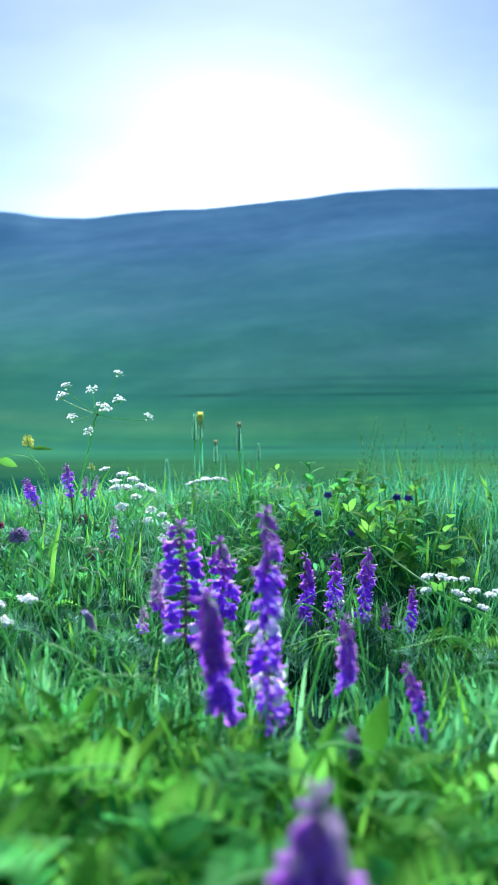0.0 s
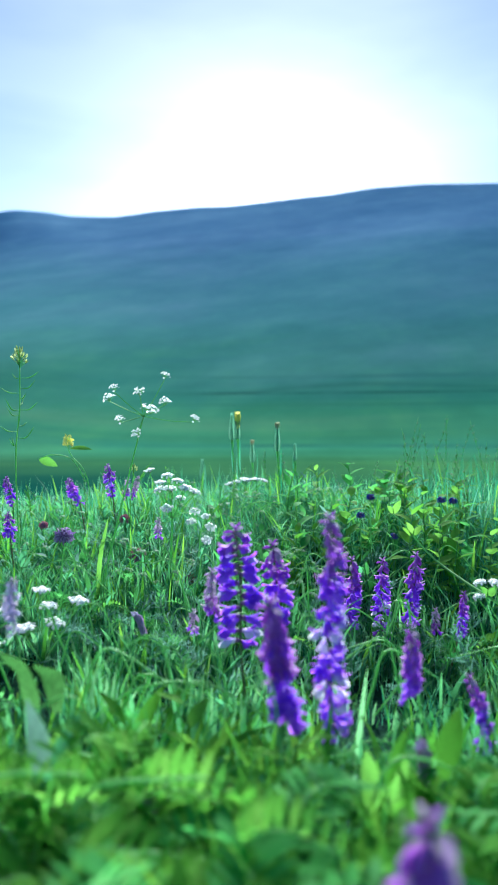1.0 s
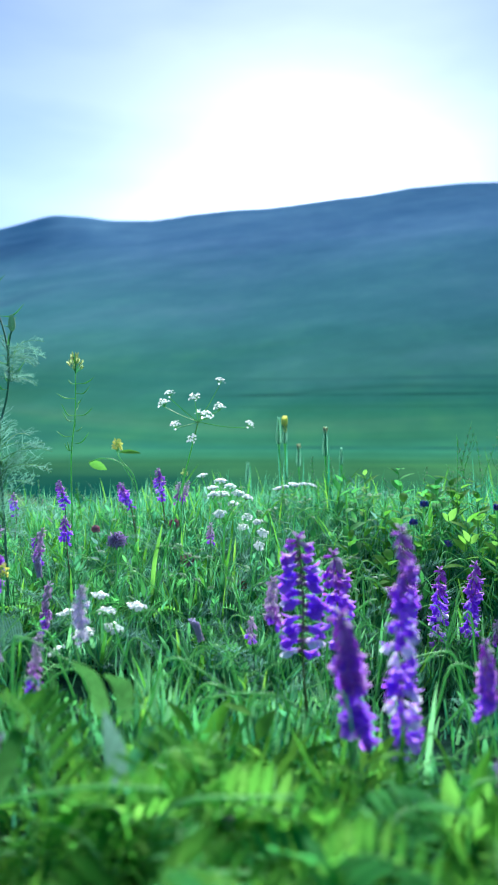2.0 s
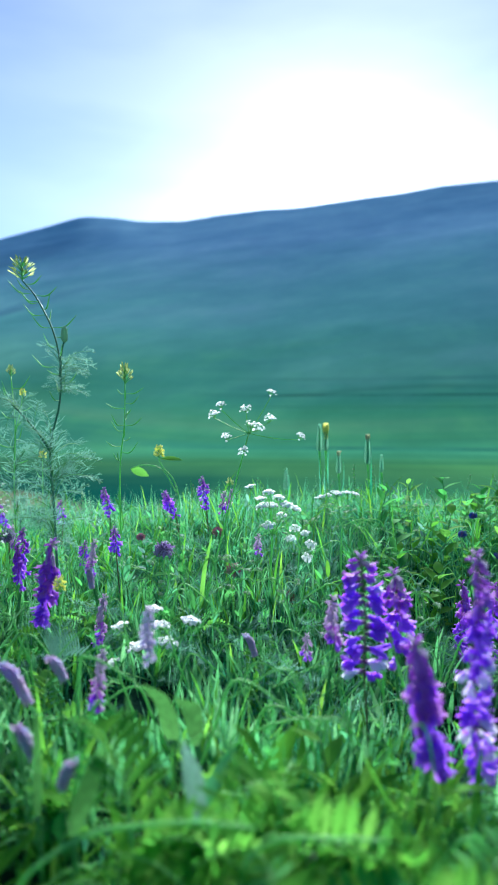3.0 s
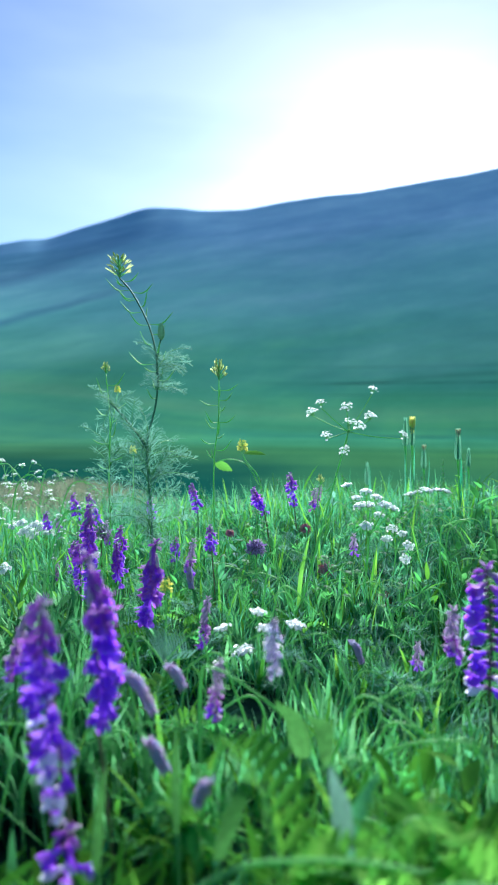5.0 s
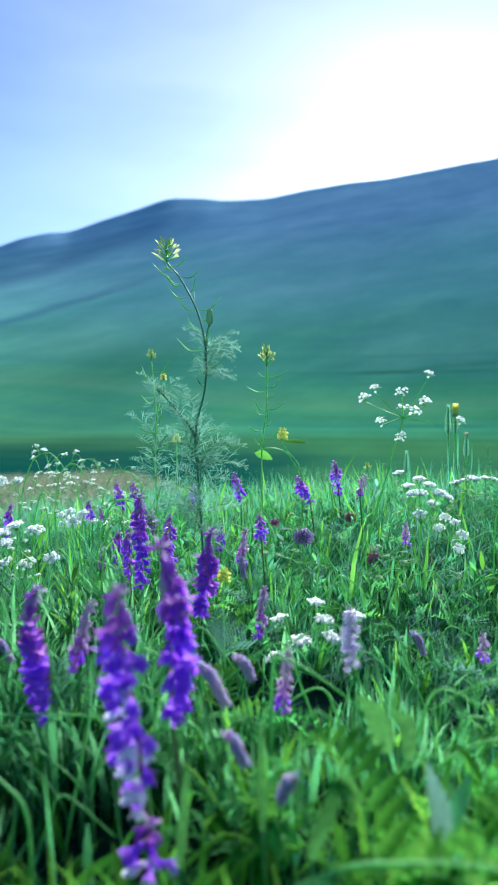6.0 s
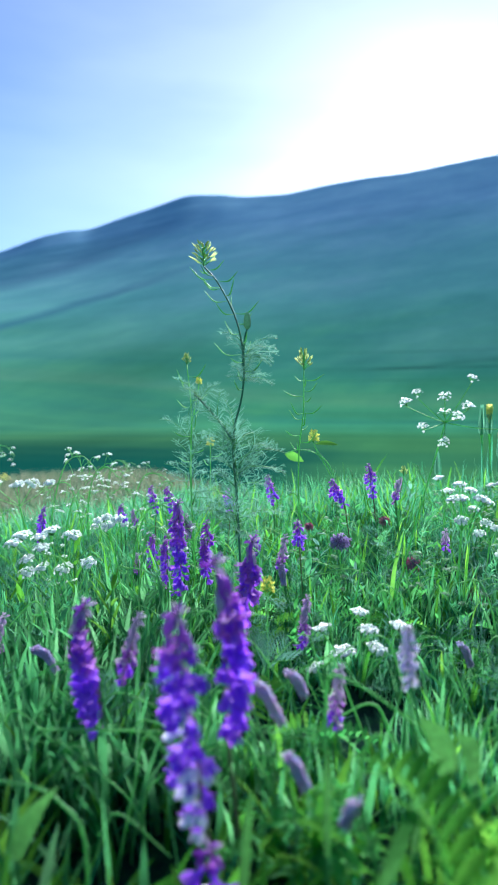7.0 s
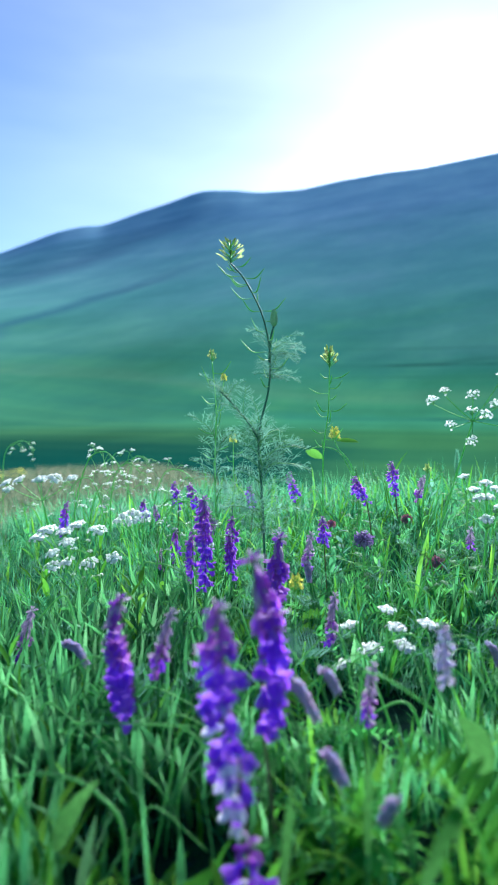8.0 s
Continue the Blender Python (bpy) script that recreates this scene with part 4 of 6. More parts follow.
umbel((-0.120, 0.72), (-0.108, 0.715, 0.080),
      [(-0.112, 0.70, 0.105), (-0.102, 0.71, 0.098), (-0.095, 0.70, 0.088), (-0.118, 0.71, 0.092), (-0.098, 0.69, 0.076)],
      0.0120, "small white umbel, partly in seed, in grass", None, 0.002, 0.0010)
# flat umbel at the crest
umbel((-0.072, 0.98), (-0.073, 0.965, 0.088),
      [(-0.099, 0.96, 0.107), (-0.088, 0.95, 0.111), (-0.074, 0.955, 0.113), (-0.061, 0.96, 0.114), (-0.049, 0.955, 0.113), (-0.080, 0.985, 0.112)],
      0.0150, "flat white umbel seen edge-on at the crest", None, 0.003, 0.0012, 0.05)
# umbel by the creeping stem
umbel((0.165, 0.56), (0.168, 0.545, 0.030),
      [(0.146, 0.540, 0.071), (0.157, 0.535, 0.073), (0.167, 0.54, 0.069), (0.177, 0.54, 0.069), (0.143, 0.53, 0.062), (0.169, 0.53, 0.060), (0.162, 0.55, 0.067)],
      0.0105, "white umbel with small domed clusters beside a creeping stem", None, 0.002, 0.0011, 0.1)
umbel((0.200, 0.55), (0.192, 0.54, 0.020),
      [(0.185, 0.540, 0.059), (0.197, 0.535, 0.057), (0.190, 0.53, 0.048), (0.206, 0.54, 0.058), (0.213, 0.54, 0.052), (0.180, 0.545, 0.050)],
      0.0100, "white umbel with loose small clusters in tall grass", None, 0.002, 0.0011, 0.1)
# low umbel with separate flat heads
umbel((-0.205, 0.505), (-0.206, 0.500, 0.012),
      [(-0.206, 0.500, 0.071), (-0.235, 0.500, 0.056), (-0.199, 0.495, 0.060), (-0.176, 0.500, 0.063), (-0.217, 0.490, 0.043), (-0.192, 0.490, 0.048), (-0.239, 0.490, 0.028)],
      0.0170, "low white umbel, flat heads on straight spreading stalks", None, 0.001, 0.0011, 0.05)
# clump of umbels on the sloping side
umbel((-0.535, 0.61), (-0.532, 0.595, 0.030),
      [(-0.566, 0.580, 0.093), (-0.531, 0.580, 0.100), (-0.503, 0.575, 0.098), (-0.540, 0.575, 0.083), (-0.581, 0.585, 0.083), (-0.553, 0.590, 0.090)],
      0.0200, "bushy white umbel with broad domed clusters", None, 0.002, 0.0013, 0.2)
umbel((-0.525, 0.60), (-0.522, 0.59, 0.010),
      [(-0.558, 0.575, 0.070), (-0.486, 0.575, 0.071), (-0.511, 0.57, 0.065), (-0.555, 0.570, 0.058), (-0.537, 0.57, 0.064)],
      0.0190, "bushy white umbel, lower clusters in the grass", None, 0.002, 0.0013, 0.4)
umbel((-0.462, 0.60), (-0.464, 0.59, 0.075),
      [(-0.477, 0.58, 0.113), (-0.467, 0.58, 0.117), (-0.455, 0.585, 0.115), (-0.461, 0.575, 0.110)],
      0.0120, "white umbel with small rounded clusters on the slope", None, 0.002, 0.0011)
umbel((-0.735, 0.82), (-0.738, 0.805, 0.078),
      [(-0.797, 0.800, 0.103), (-0.765, 0.79, 0.110), (-0.736, 0.80, 0.111), (-0.712, 0.80, 0.113), (-0.691, 0.81, 0.113), (-0.750, 0.81, 0.108)],
      0.0200, "flat-topped white umbel standing on the slope", None, 0.002, 0.0013)
umbel((-0.590, 0.82), (-0.592, 0.805, 0.040),
      [(-0.602, 0.800, 0.066), (-0.580, 0.795, 0.069), (-0.590, 0.79, 0.060), (-0.612, 0.80, 0.058), (-0.570, 0.80, 0.062)],
      0.0170, "small flat white umbel low on the slope", None, 0.002, 0.0011)
umbel((-0.845, 0.83), (-0.838, 0.82, 0.060),
      [(-0.850, 0.82, 0.092), (-0.828, 0.81, 0.096), (-0.810, 0.82, 0.090), (-0.865, 0.82, 0.084)],
      0.0180, "small white umbel at the far side of the slope", None, 0.002, 0.0012)


# ---- seeding umbels with nodding white fruit ----
def seed_spray(foot, ctrl, tips, label, heads=None, size=1.0):
    heads = heads or UMB_SMALL
    base = Vector((foot[0], foot[1], gz(foot[0], foot[1])))
    root = thing("seeding_plant", base, label, "wildflower", "seeding plants on the slope")
    path = curve_pts([base - Vector((0, 0, 0.004))] + [Vector(c) for c in ctrl], 7)
    part("stem", Shape().tube(path, list(np.linspace(0.0011, 0.0005, len(path))), 5).mesh("spray_stem", [M_STEM_PALE]), root)
    rnd = random.Random(int(1e4 * (foot[0] + 4)))
    for k in range(tips):
        p = path[rnd.randrange(len(path) // 2, len(path))]
        q = p + Vector((rnd.uniform(-0.022, 0.022), rnd.uniform(-0.012, 0.012), rnd.uniform(-0.028, 0.016)))
        s = Shape().tube(curve_pts([p, p.lerp(q, 0.5) + Vector((0, 0, 0.004)), q], 3), 0.00035, 4)
        twig = part("twig", s.mesh("twig", [M_STEM_PALE]), root)
        part("umbellet", heads[rnd.randrange(len(heads))], twig, aim(q, (1, rnd.uniform(-0.6, 0.6), rnd.uniform(-0.5, 0.5)), size * rnd.uniform(0.006, 0.010)))
    return root


seed_spray((-0.66, 0.76), [(-0.65, 0.755, 0.08), (-0.625, 0.75, 0.145), (-0.60, 0.75, 0.158), (-0.585, 0.75, 0.147)], 15, "arching pale stem with nodding small white clusters")
seed_spray((-0.60, 0.77), [(-0.60, 0.76, 0.07), (-0.585, 0.75, 0.128), (-0.565, 0.75, 0.145), (-0.548, 0.75, 0.132)], 15, "bushy pale stem with tiny white seed clusters")
seed_spray((-0.63, 0.75), [(-0.625, 0.745, 0.05), (-0.61, 0.74, 0.098), (-0.60, 0.74, 0.110), (-0.585, 0.74, 0.098)], 12, "low pale stem with small white flower clusters")
seed_spray((-1.15, 1.22), [(-1.14, 1.21, 0.03), (-1.12, 1.20, 0.105), (-1.075, 1.20, 0.128), (-1.045, 1.20, 0.108)], 9, "arching stem with round white clusters above the slope")

_r = random.Random(17)
for k in range(10):
    sx, sy = _r.uniform(-0.98, -0.50), _r.uniform(0.66, 1.12)
    if k > 5:
        sx, sy = _r.uniform(-0.56, -0.42), _r.uniform(0.52, 0.75)
    g, h, w = gz(sx, sy), _r.uniform(0.07, 0.13), _r.choice((-1, 1)) * _r.uniform(0.012, 0.03)
    seed_spray((sx, sy), [(sx + w * 0.2, sy, g + h * 0.6), (sx + w, sy, g + h), (sx + w * 2.2, sy, g + h * 1.02), (sx + w * 3, sy, g + h * 0.9)], 11, "loose pale stalk with many tiny white flower clusters", UMB_SMALL, 0.75)

SEEDS = [umbellet_mesh("seed_head", 4, 16, 0.9, 1.0, M_SEED), umbellet_mesh("seed_head_b", 5, 14, 1.2, 1.2, M_SEED)]
_r = random.Random(91)
for k in range(16):
    sx = _r.uniform(-0.16, 0.06) if k < 10 else _r.uniform(-0.42, -0.1)
    sy = _r.uniform(0.58, 0.92)
    g = gz(sx, sy)
    h = _r.uniform(0.05, 0.085)
    w = _r.uniform(-0.02, 0.02)
    seed_spray((sx, sy), [(sx + w * 0.3, sy, g + h * 0.6), (sx + w, sy, g + h), (sx + w * 2, sy, g + h * 0.97)], 8, "grey-green stalk with small fuzzy seed heads", SEEDS, 0.9)


# ---- salsify ----
def salsify(x, y, top, low, bloom, label):
    """Closed goat's-beard head: spindle of long bracts on a swollen stalk."""
    base = Vector((x + 0.004, y, gz(x, y)))
    root = thing("salsify", base, label, "wildflower", "closed salsify heads at the crest")
    path = curve_pts([base - Vector((0, 0, 0.004)), Vector((x + 0.003, y, (base.z + low) / 2)), Vector((x, y, low))], 7)
    rad = list(np.linspace(0.0009, 0.0010, len(path)))
    rad[-1], rad[-2] = 0.0023, 0.0016
    part("stem", Shape().tube(path, rad, 7).mesh("salsify_stem", [M_STEM_PALE]), root)
    h = top - low
    s = Shape()
    prof = [(0.0, 0.045), (0.08, 0.088), (0.26, 0.104), (0.55, 0.090), (0.80, 0.066), (1.0, 0.046)]
    s.tube([(0, 0, t * h * 0.96) for t, _ in prof], [r * h * 0.40 for _, r in prof], 8)
    body = part("bud", s.mesh("salsify_bud", [M_BUD]), root, Matrix.Translation((x, y, low)))
    for k in range(8):
        a = k * math.pi / 4 + 0.2
        b = Shape()
        c, sn = math.cos(a), math.sin(a)
        row = len(prof)
        for t, r in prof:
            rr = r * h * 1.28
            for off in (-0.30, 0.0, 0.30):
                k2 = 1.0 if off == 0 else 0.95
                b.v.append(Vector((rr * k2 * math.cos(a + off), rr * k2 * math.sin(a + off), t * h * (1.04 if k % 2 else 0.98))))
        for i in range(row - 1):
            j = 3 * i
            b.f += [(j, j + 1, j + 4, j + 3), (j + 1, j + 2, j + 5, j + 4)]
            b.s += [0, 0]
        part("bract", b.mesh("bract", [M_BUD]), body, Matrix.Translation((x, y, low)))
    if bloom:
        for k in range(7):
            a = k * 0.9
            w = Shape().leaf((0.0030 * math.cos(a), 0.0030 * math.sin(a), h * (0.42 if bloom == 2 else 0.80)), (0.06 * math.cos(a), 0.06 * math.sin(a), 1), (math.cos(a), math.sin(a), 0), h * (0.66 if bloom == 2 else 0.24), h * (0.13 if bloom == 2 else 0.07), 0, 0.03, 0.3, 4, 0.4, 0.7)
            part("petal", w.mesh("petal", [M_YELLOW if bloom == 2 else M_BRACT_RED]), body, Matrix.Translation((x, y, low)))
    for k in range(2):
        a = 2.5 * k + x * 40
        lf = Shape().leaf((0, 0, 0), (0.35 * math.cos(a), 0.35 * math.sin(a), 1), (math.cos(a), math.sin(a), 0), 0.070, 0.0022, 0, 0.25, 0.4, 6, 0.05, 0.3)
        part("leaf", lf.mesh("salsify_leaf", [M_GRASS_BLUE]), root, Matrix.Translation(path[4 + 3 * k]))


salsify(-0.110, 1.125, 0.209, 0.164, 0, "closed green salsify bud on a long bare stalk")
salsify(-0.099, 1.110, 0.209, 0.166, 2, "salsify head with yellow petals showing, on tall stalk")
salsify(-0.031, 1.050, 0.194, 0.149, 1, "closed salsify bud with reddish-brown tip")
salsify(-0.080, 1.200, 0.160, 0.120, 1, "slim salsify bud tinged with yellow-brown")
salsify(-0.003, 1.250, 0.152, 0.120, 0, "slender pale green salsify bud at the crest")
salsify(-0.185, 1.300, 0.119, 0.077, 0, "narrow green salsify bud behind the umbels")


# ---- mustards ----
def flower_tuft(seed, n=16, spread=0.55, wide=0.042):
    """Loose upright tuft of narrow petals and buds along a short axis, one unit high; local z is up."""
    rnd = random.Random(seed)
    s = Shape()
    s.tube([(0, 0, 0), (0, 0, 0.55)], [0.028, 0.018], 4, 1)
    for i in range(n):
        a, t = i * 2.4 + rnd.uniform(-0.3, 0.3), (i + 0.5) / n
        d = Vector((spread * (1.15 - 0.7 * t) * math.cos(a), spread * (1.15 - 0.7 * t) * math.sin(a), 0.75 + 0.4 * t)).normalized()
        o = Vector((0, 0, 0.55 * t))
        e = o + d * rnd.uniform(0.16, 0.30)
        s.tube([o, e], [0.015, 0.014], 4, 1)
        if t > 0.72 or rnd.random() < 0.2:
            s.tube([e, e + d * 0.05, e + d * 0.13, e + d * 0.18], [0.016, 0.034, 0.03, 0.010], 5, 0)
        else:
            for k in range(4):
                b = rnd.uniform(0, 1) + k * math.pi / 2
                s.leaf(e, d + Vector((0.38 * math.cos(b), 0.38 * math.sin(b), rnd.uniform(-0.2, 0.2))), Vector((math.cos(b), math.sin(b), 0.2)), rnd.uniform(0.22, 0.36) * (0.042 / wide) ** 0.5, wide, 0, 0.15, 0.2, 3, 0.35, 0.65)
    return s


TUFTS = [flower_tuft(1, 30, 1.5).mesh("tuft", [M_PALE_YELLOW, M_STEM_PALE]), flower_tuft(2, 26, 0.80, 0.06).mesh("tuft_b", [M_PALE_YELLOW, M_STEM_PALE]), flower_tuft(3, 34, 1.5, 0.11).mesh("tuft_c", [M_YELLOW, M_STEM_PALE])]


def pod(root, p, a, ln, rise=0.5, mat=None):
    """Thin curved seed pod standing off a stem."""
    c, s = math.cos(a), math.sin(a)
    pts = curve_pts([p, p + Vector((c * ln * 0.5, s * ln * 0.5, ln * 0.02)), p + Vector((c * ln * 0.92, s * ln * 0.92, ln * rise))], 4)
    rad = [0.0003, 0.0003, 0.0004, 0.0006, 0.0007, 0.0007, 0.0006, 0.0004, 0.0002]
    part("pod", Shape().tube(pts, rad, 5).mesh("pod", [mat or M_STEM_PALE]), root)


def mustard(foot, ctrl, tuft, label, pods=10, seed=1, size=0.020, thick=0.0010, mat=None):
    rnd = random.Random(seed)
    base = Vector((foot[0], foot[1], gz(foot[0], foot[1])))
    root = thing("mustard_plant", base, label, "wildflower", "mustard plants above the sward")
    path = curve_pts([base - Vector((0, 0, 0.004))] + [Vector(c) for c in ctrl], 8)
    part("stem", Shape().tube(path, list(np.linspace(thick, thick * 0.6, len(path))), 6).mesh("mustard_stem", [mat or M_STEM_PALE]), root)
    part("flower_head", TUFTS[tuft], root, aim(path[-1], (1, 0, 0), size, (path[-1] - path[-4])), "pale yellow narrow-petalled flower tuft")
    n = len(path)
    for i in range(pods):
        k = n - 3 - int((n * 0.55) * i / max(1, pods))
        pod(root, path[k], i * 2.4 + rnd.uniform(-0.3, 0.3), rnd.uniform(0.014, 0.024), rnd.uniform(0.2, 0.7))
    return root, path


# the tall one with feathery leaves
root_m, _ = mustard((-0.335, 0.605), [(-0.338, 0.602, 0.127), (-0.341, 0.600, 0.191), (-0.331, 0.600, 0.235), (-0.329, 0.600, 0.269), (-0.336, 0.600, 0.305), (-0.352, 0.598, 0.338), (-0.366, 0.597, 0.355)], 0,
                         "tall dark-stemmed mustard with feathery leaves and pale yellow top", 16, 3, 0.027, 0.0012, M_STEM_DARK)
br = curve_pts([(-0.341, 0.600, 0.191), (-0.352, 0.598, 0.208), (-0.369, 0.595, 0.228), (-0.378, 0.595, 0.236)], 6)
part("branch", Shape().tube(br, list(np.linspace(0.0012, 0.0007, len(br))), 6).mesh("branch", [M_STEM_DARK]), root_m)
br2 = curve_pts([(-0.330, 0.600, 0.262), (-0.328, 0.600, 0.285), (-0.325, 0.600, 0.297)], 6)
part("branch", Shape().tube(br2, list(np.linspace(0.0010, 0.0008, len(br2))), 6).mesh("branch_b", [M_STEM_DARK]), root_m)
bud = Shape().tube([(0, 0, 0), (0, 0, 0.003), (0, 0, 0.008), (0, 0, 0.013), (0, 0, 0.016)], [0.0012, 0.0034, 0.0036, 0.0028, 0.0012], 8)
part("bud", bud.mesh("closed_bud", [M_BRACT]), root_m, Matrix.Translation((-0.325, 0.600, 0.295)), "closed dark green flower bud")
_r = random.Random(21)
for k in range(24):
    p = Vector((-0.329 + _r.uniform(-0.003, 0.004), 0.600, _r.uniform(0.245, 0.282)))
    part("leaf", FEATHER[k % 2], root_m, aim(p, (_r.uniform(-0.6, 1.0), _r.uniform(-0.7, 0.7), _r.uniform(-0.35, 0.6)), _r.uniform(0.022, 0.034)))
for k in range(16):
    p = br[_r.randrange(6, len(br))]
    part("leaf", FEATHER[k % 2], root_m, aim(p, (_r.uniform(-1.0, 0.5), _r.uniform(-0.7, 0.7), _r.uniform(-0.5, 0.7)), _r.uniform(0.020, 0.032)))
for k in range(42):
    p = Vector((-0.339, 0.602, _r.uniform(0.100, 0.190)))
    part("leaf", FEATHER[k % 2], root_m, aim(p, (_r.uniform(-1.0, 1.0), _r.uniform(-0.8, 0.8), _r.uniform(-0.1, 0.9)), _r.uniform(0.026, 0.054)))
for p, a in (((-0.333, 0.60, 0.272), 3.3), ((-0.345, 0.60, 0.322), 3.0), ((-0.350, 0.60, 0.334), 2.8), ((-0.356, 0.60, 0.343), 3.4), ((-0.338, 0.60, 0.31), 0.2)):
    pod(root_m, Vector(p), a, 0.026, 0.45, M_STEM_PALE)
# its neighbours
r2, _ = mustard((-0.404, 0.655), [(-0.407, 0.652, 0.141), (-0.404, 0.650, 0.215), (-0.408, 0.650, 0.266)], 1, "slim mustard with small yellow head and thin pods", 10, 5, 0.014, 0.0010, M_STEM_PALE)
tw = curve_pts([(-0.404, 0.650, 0.205), (-0.398, 0.650, 0.230), (-0.395, 0.650, 0.245)], 5)
part("branch", Shape().tube(tw, 0.0006, 5).mesh("side_twig", [M_STEM_PALE]), r2)
part("flower_head", TUFTS[2], r2, aim(tw[-1], (1, 0, 0), 0.010, (0, 0, 1)), "small yellow flower tuft")
for k in range(18):
    p = Vector((-0.406, 0.652, _r.uniform(0.10, 0.185)))
    part("leaf", FEATHER[k % 2], r2, aim(p, (_r.uniform(-1, 1), _r.uniform(-0.8, 0.8), _r.uniform(0.1, 0.8)), _r.uniform(0.028, 0.045)))
mustard((-0.291, 0.665), [(-0.293, 0.662, 0.157), (-0.287, 0.660, 0.215), (-0.286, 0.660, 0.258)], 1, "slender pale mustard with yellow tuft and curved pods", 16, 8, 0.024, 0.0009)
mustard((-0.425, 0.755), [(-0.424, 0.752, 0.12), (-0.423, 0.750, 0.172)], 2, "short mustard with a rounded yellow tuft", 4, 9, 0.014, 0.0009)
mustard((-0.206, 0.795), [(-0.205, 0.792, 0.10), (-0.200, 0.790, 0.138)], 1, "short yellow-green flower tuft on a leafy stalk", 3, 10, 0.013, 0.0009)
mustard((-0.266, 0.46), [(-0.266, 0.457, 0.06), (-0.265, 0.455, 0.094)], 2, "small loose yellow flower cluster in the grass", 0, 12, 0.014, 0.0008)
# the arching yellow flower with a broad leaf at the crest
r5, _ = mustard((-0.318, 1.01), [(-0.325, 1.005, 0.11), (-0.347, 1.00, 0.145), (-0.353, 1.00, 0.158)], 2, "bright yellow flower with a broad green leaf at the crest", 0, 14, 0.024, 0.0010)
part("leaf", Shape().leaf((0, 0, 0), (1, 0, 0.05), (0, -0.5, 1), 0.034, 0.013, 0, 0.12, 0.2, 5, 0.08).mesh("broad_leaf", [M_FORB]), r5, Matrix.Translation((-0.350, 1.0, 0.157)))
part("leaf", Shape().leaf((0, 0, 0), (1, 0, -0.35), (0, -0.8, 0.6), 0.030, 0.015, 0, 0.12, 0.2, 5, 0.08).mesh("broad_leaf_b", [M_FORB]), r5, Matrix.Translation((-0.395, 0.99, 0.142)))
arc = curve_pts([(-0.325, 1.0, 0.105), (-0.345, 0.995, 0.140), (-0.372, 0.99, 0.148), (-0.395, 0.99, 0.142)], 7)
part("branch", Shape().tube(arc, 0.0008, 5).mesh("arching_twig", [M_STEM_PALE]), r5)


# ---- clover-like heads ----
def head_mesh(name, mat, seed):
    """Round head of thin curled florets, one unit wide."""
    rnd = random.Random(seed)
    s = Shape()
    s.tube([(0, 0, -0.34), (0, 0, -0.15), (0, 0, 0.12), (0, 0, 0.30)], [0.06, 0.24, 0.24, 0.08], 7, 1)
    for i in range(64):
        t = (i + 0.5) / 64
        ph, a = math.acos(1 - 1.75 * t), i * 2.39996
        d = Vector((math.sin(ph) * math.cos(a), math.sin(ph) * math.sin(a), math.cos(ph) * 0.85))
        e = d * rnd.uniform(0.38, 0.50)
        hook = e + Vector((rnd.uniform(-0.14, 0.14), rnd.uniform(-0.14, 0.14), rnd.uniform(-0.20, 0.04)))
        s.tube([d * 0.15, d * 0.32, e, hook], [0.028, 0.040, 0.034, 0.014], 4, 0)
    return s.mesh(name, [mat, M_CALYX])


H_MAUVE, H_RED, H_BROWN, H_BLUE = head_mesh("clover_head", M_MAUVE, 1), head_mesh("red_head", M_RED, 2), head_mesh("brown_head", M_BROWN, 3), head_mesh("blue_head", M_BLUE, 4)


def clover(x, y, z, mesh, size, label):
    base = Vector((x + 0.004, y + 0.004, gz(x, y)))
    root = thing("clover", base, label, "wildflower", "clover heads in the grass")
    path = curve_pts([base - Vector((0, 0, 0.004)), Vector((x + 0.001, y + 0.002, (base.z + z) / 2)), Vector((x, y, z - 0.3 * size))], 6)
    part("stem", Shape().tube(path, 0.0009, 6).mesh("clover_stem", [M_STEM_PALE]), root)
    part("flower_head", mesh, root, Matrix.Translation((x, y, z)) @ Matrix.Rotation(0.2, 4, "X") @ Matrix.Scale(size, 4))
    for k in range(3):
        a = k * 2.1 + x * 30
        lf = Shape()
        for j in range(3):
            b = a + (j - 1) * 1.2
            lf.leaf((0, 0, 0), (math.cos(b), math.sin(b), 0.35), (0, 0, 1), 0.012, 0.008, 0, 0.15, 0.15, 4, 0.3, 0.6)
        part("leaf", lf.mesh("trefoil", [M_VLEAF]), root, Matrix.Translation(path[3 + 2 * k]))


clover(-0.259, 0.705, 0.076, H_MAUVE, 0.024, "round mauve clover head, partly withered, on stalk")
clover(-0.185, 0.740, 0.047, H_RED, 0.022, "dark red clover head fading to pink")
clover(-0.230, 0.860, 0.070, H_RED, 0.016, "small rusty-red clover head in the sward")
clover(-0.120, 0.700, 0.030, H_BROWN, 0.020, "withered brown clover head among the leaves")
clover(-0.410, 0.640, 0.098, H_MAUVE, 0.020, "mauve clover head with loose florets")
clover(-0.310, 0.780, 0.075, H_RED, 0.012, "tiny red clover bud in grass")


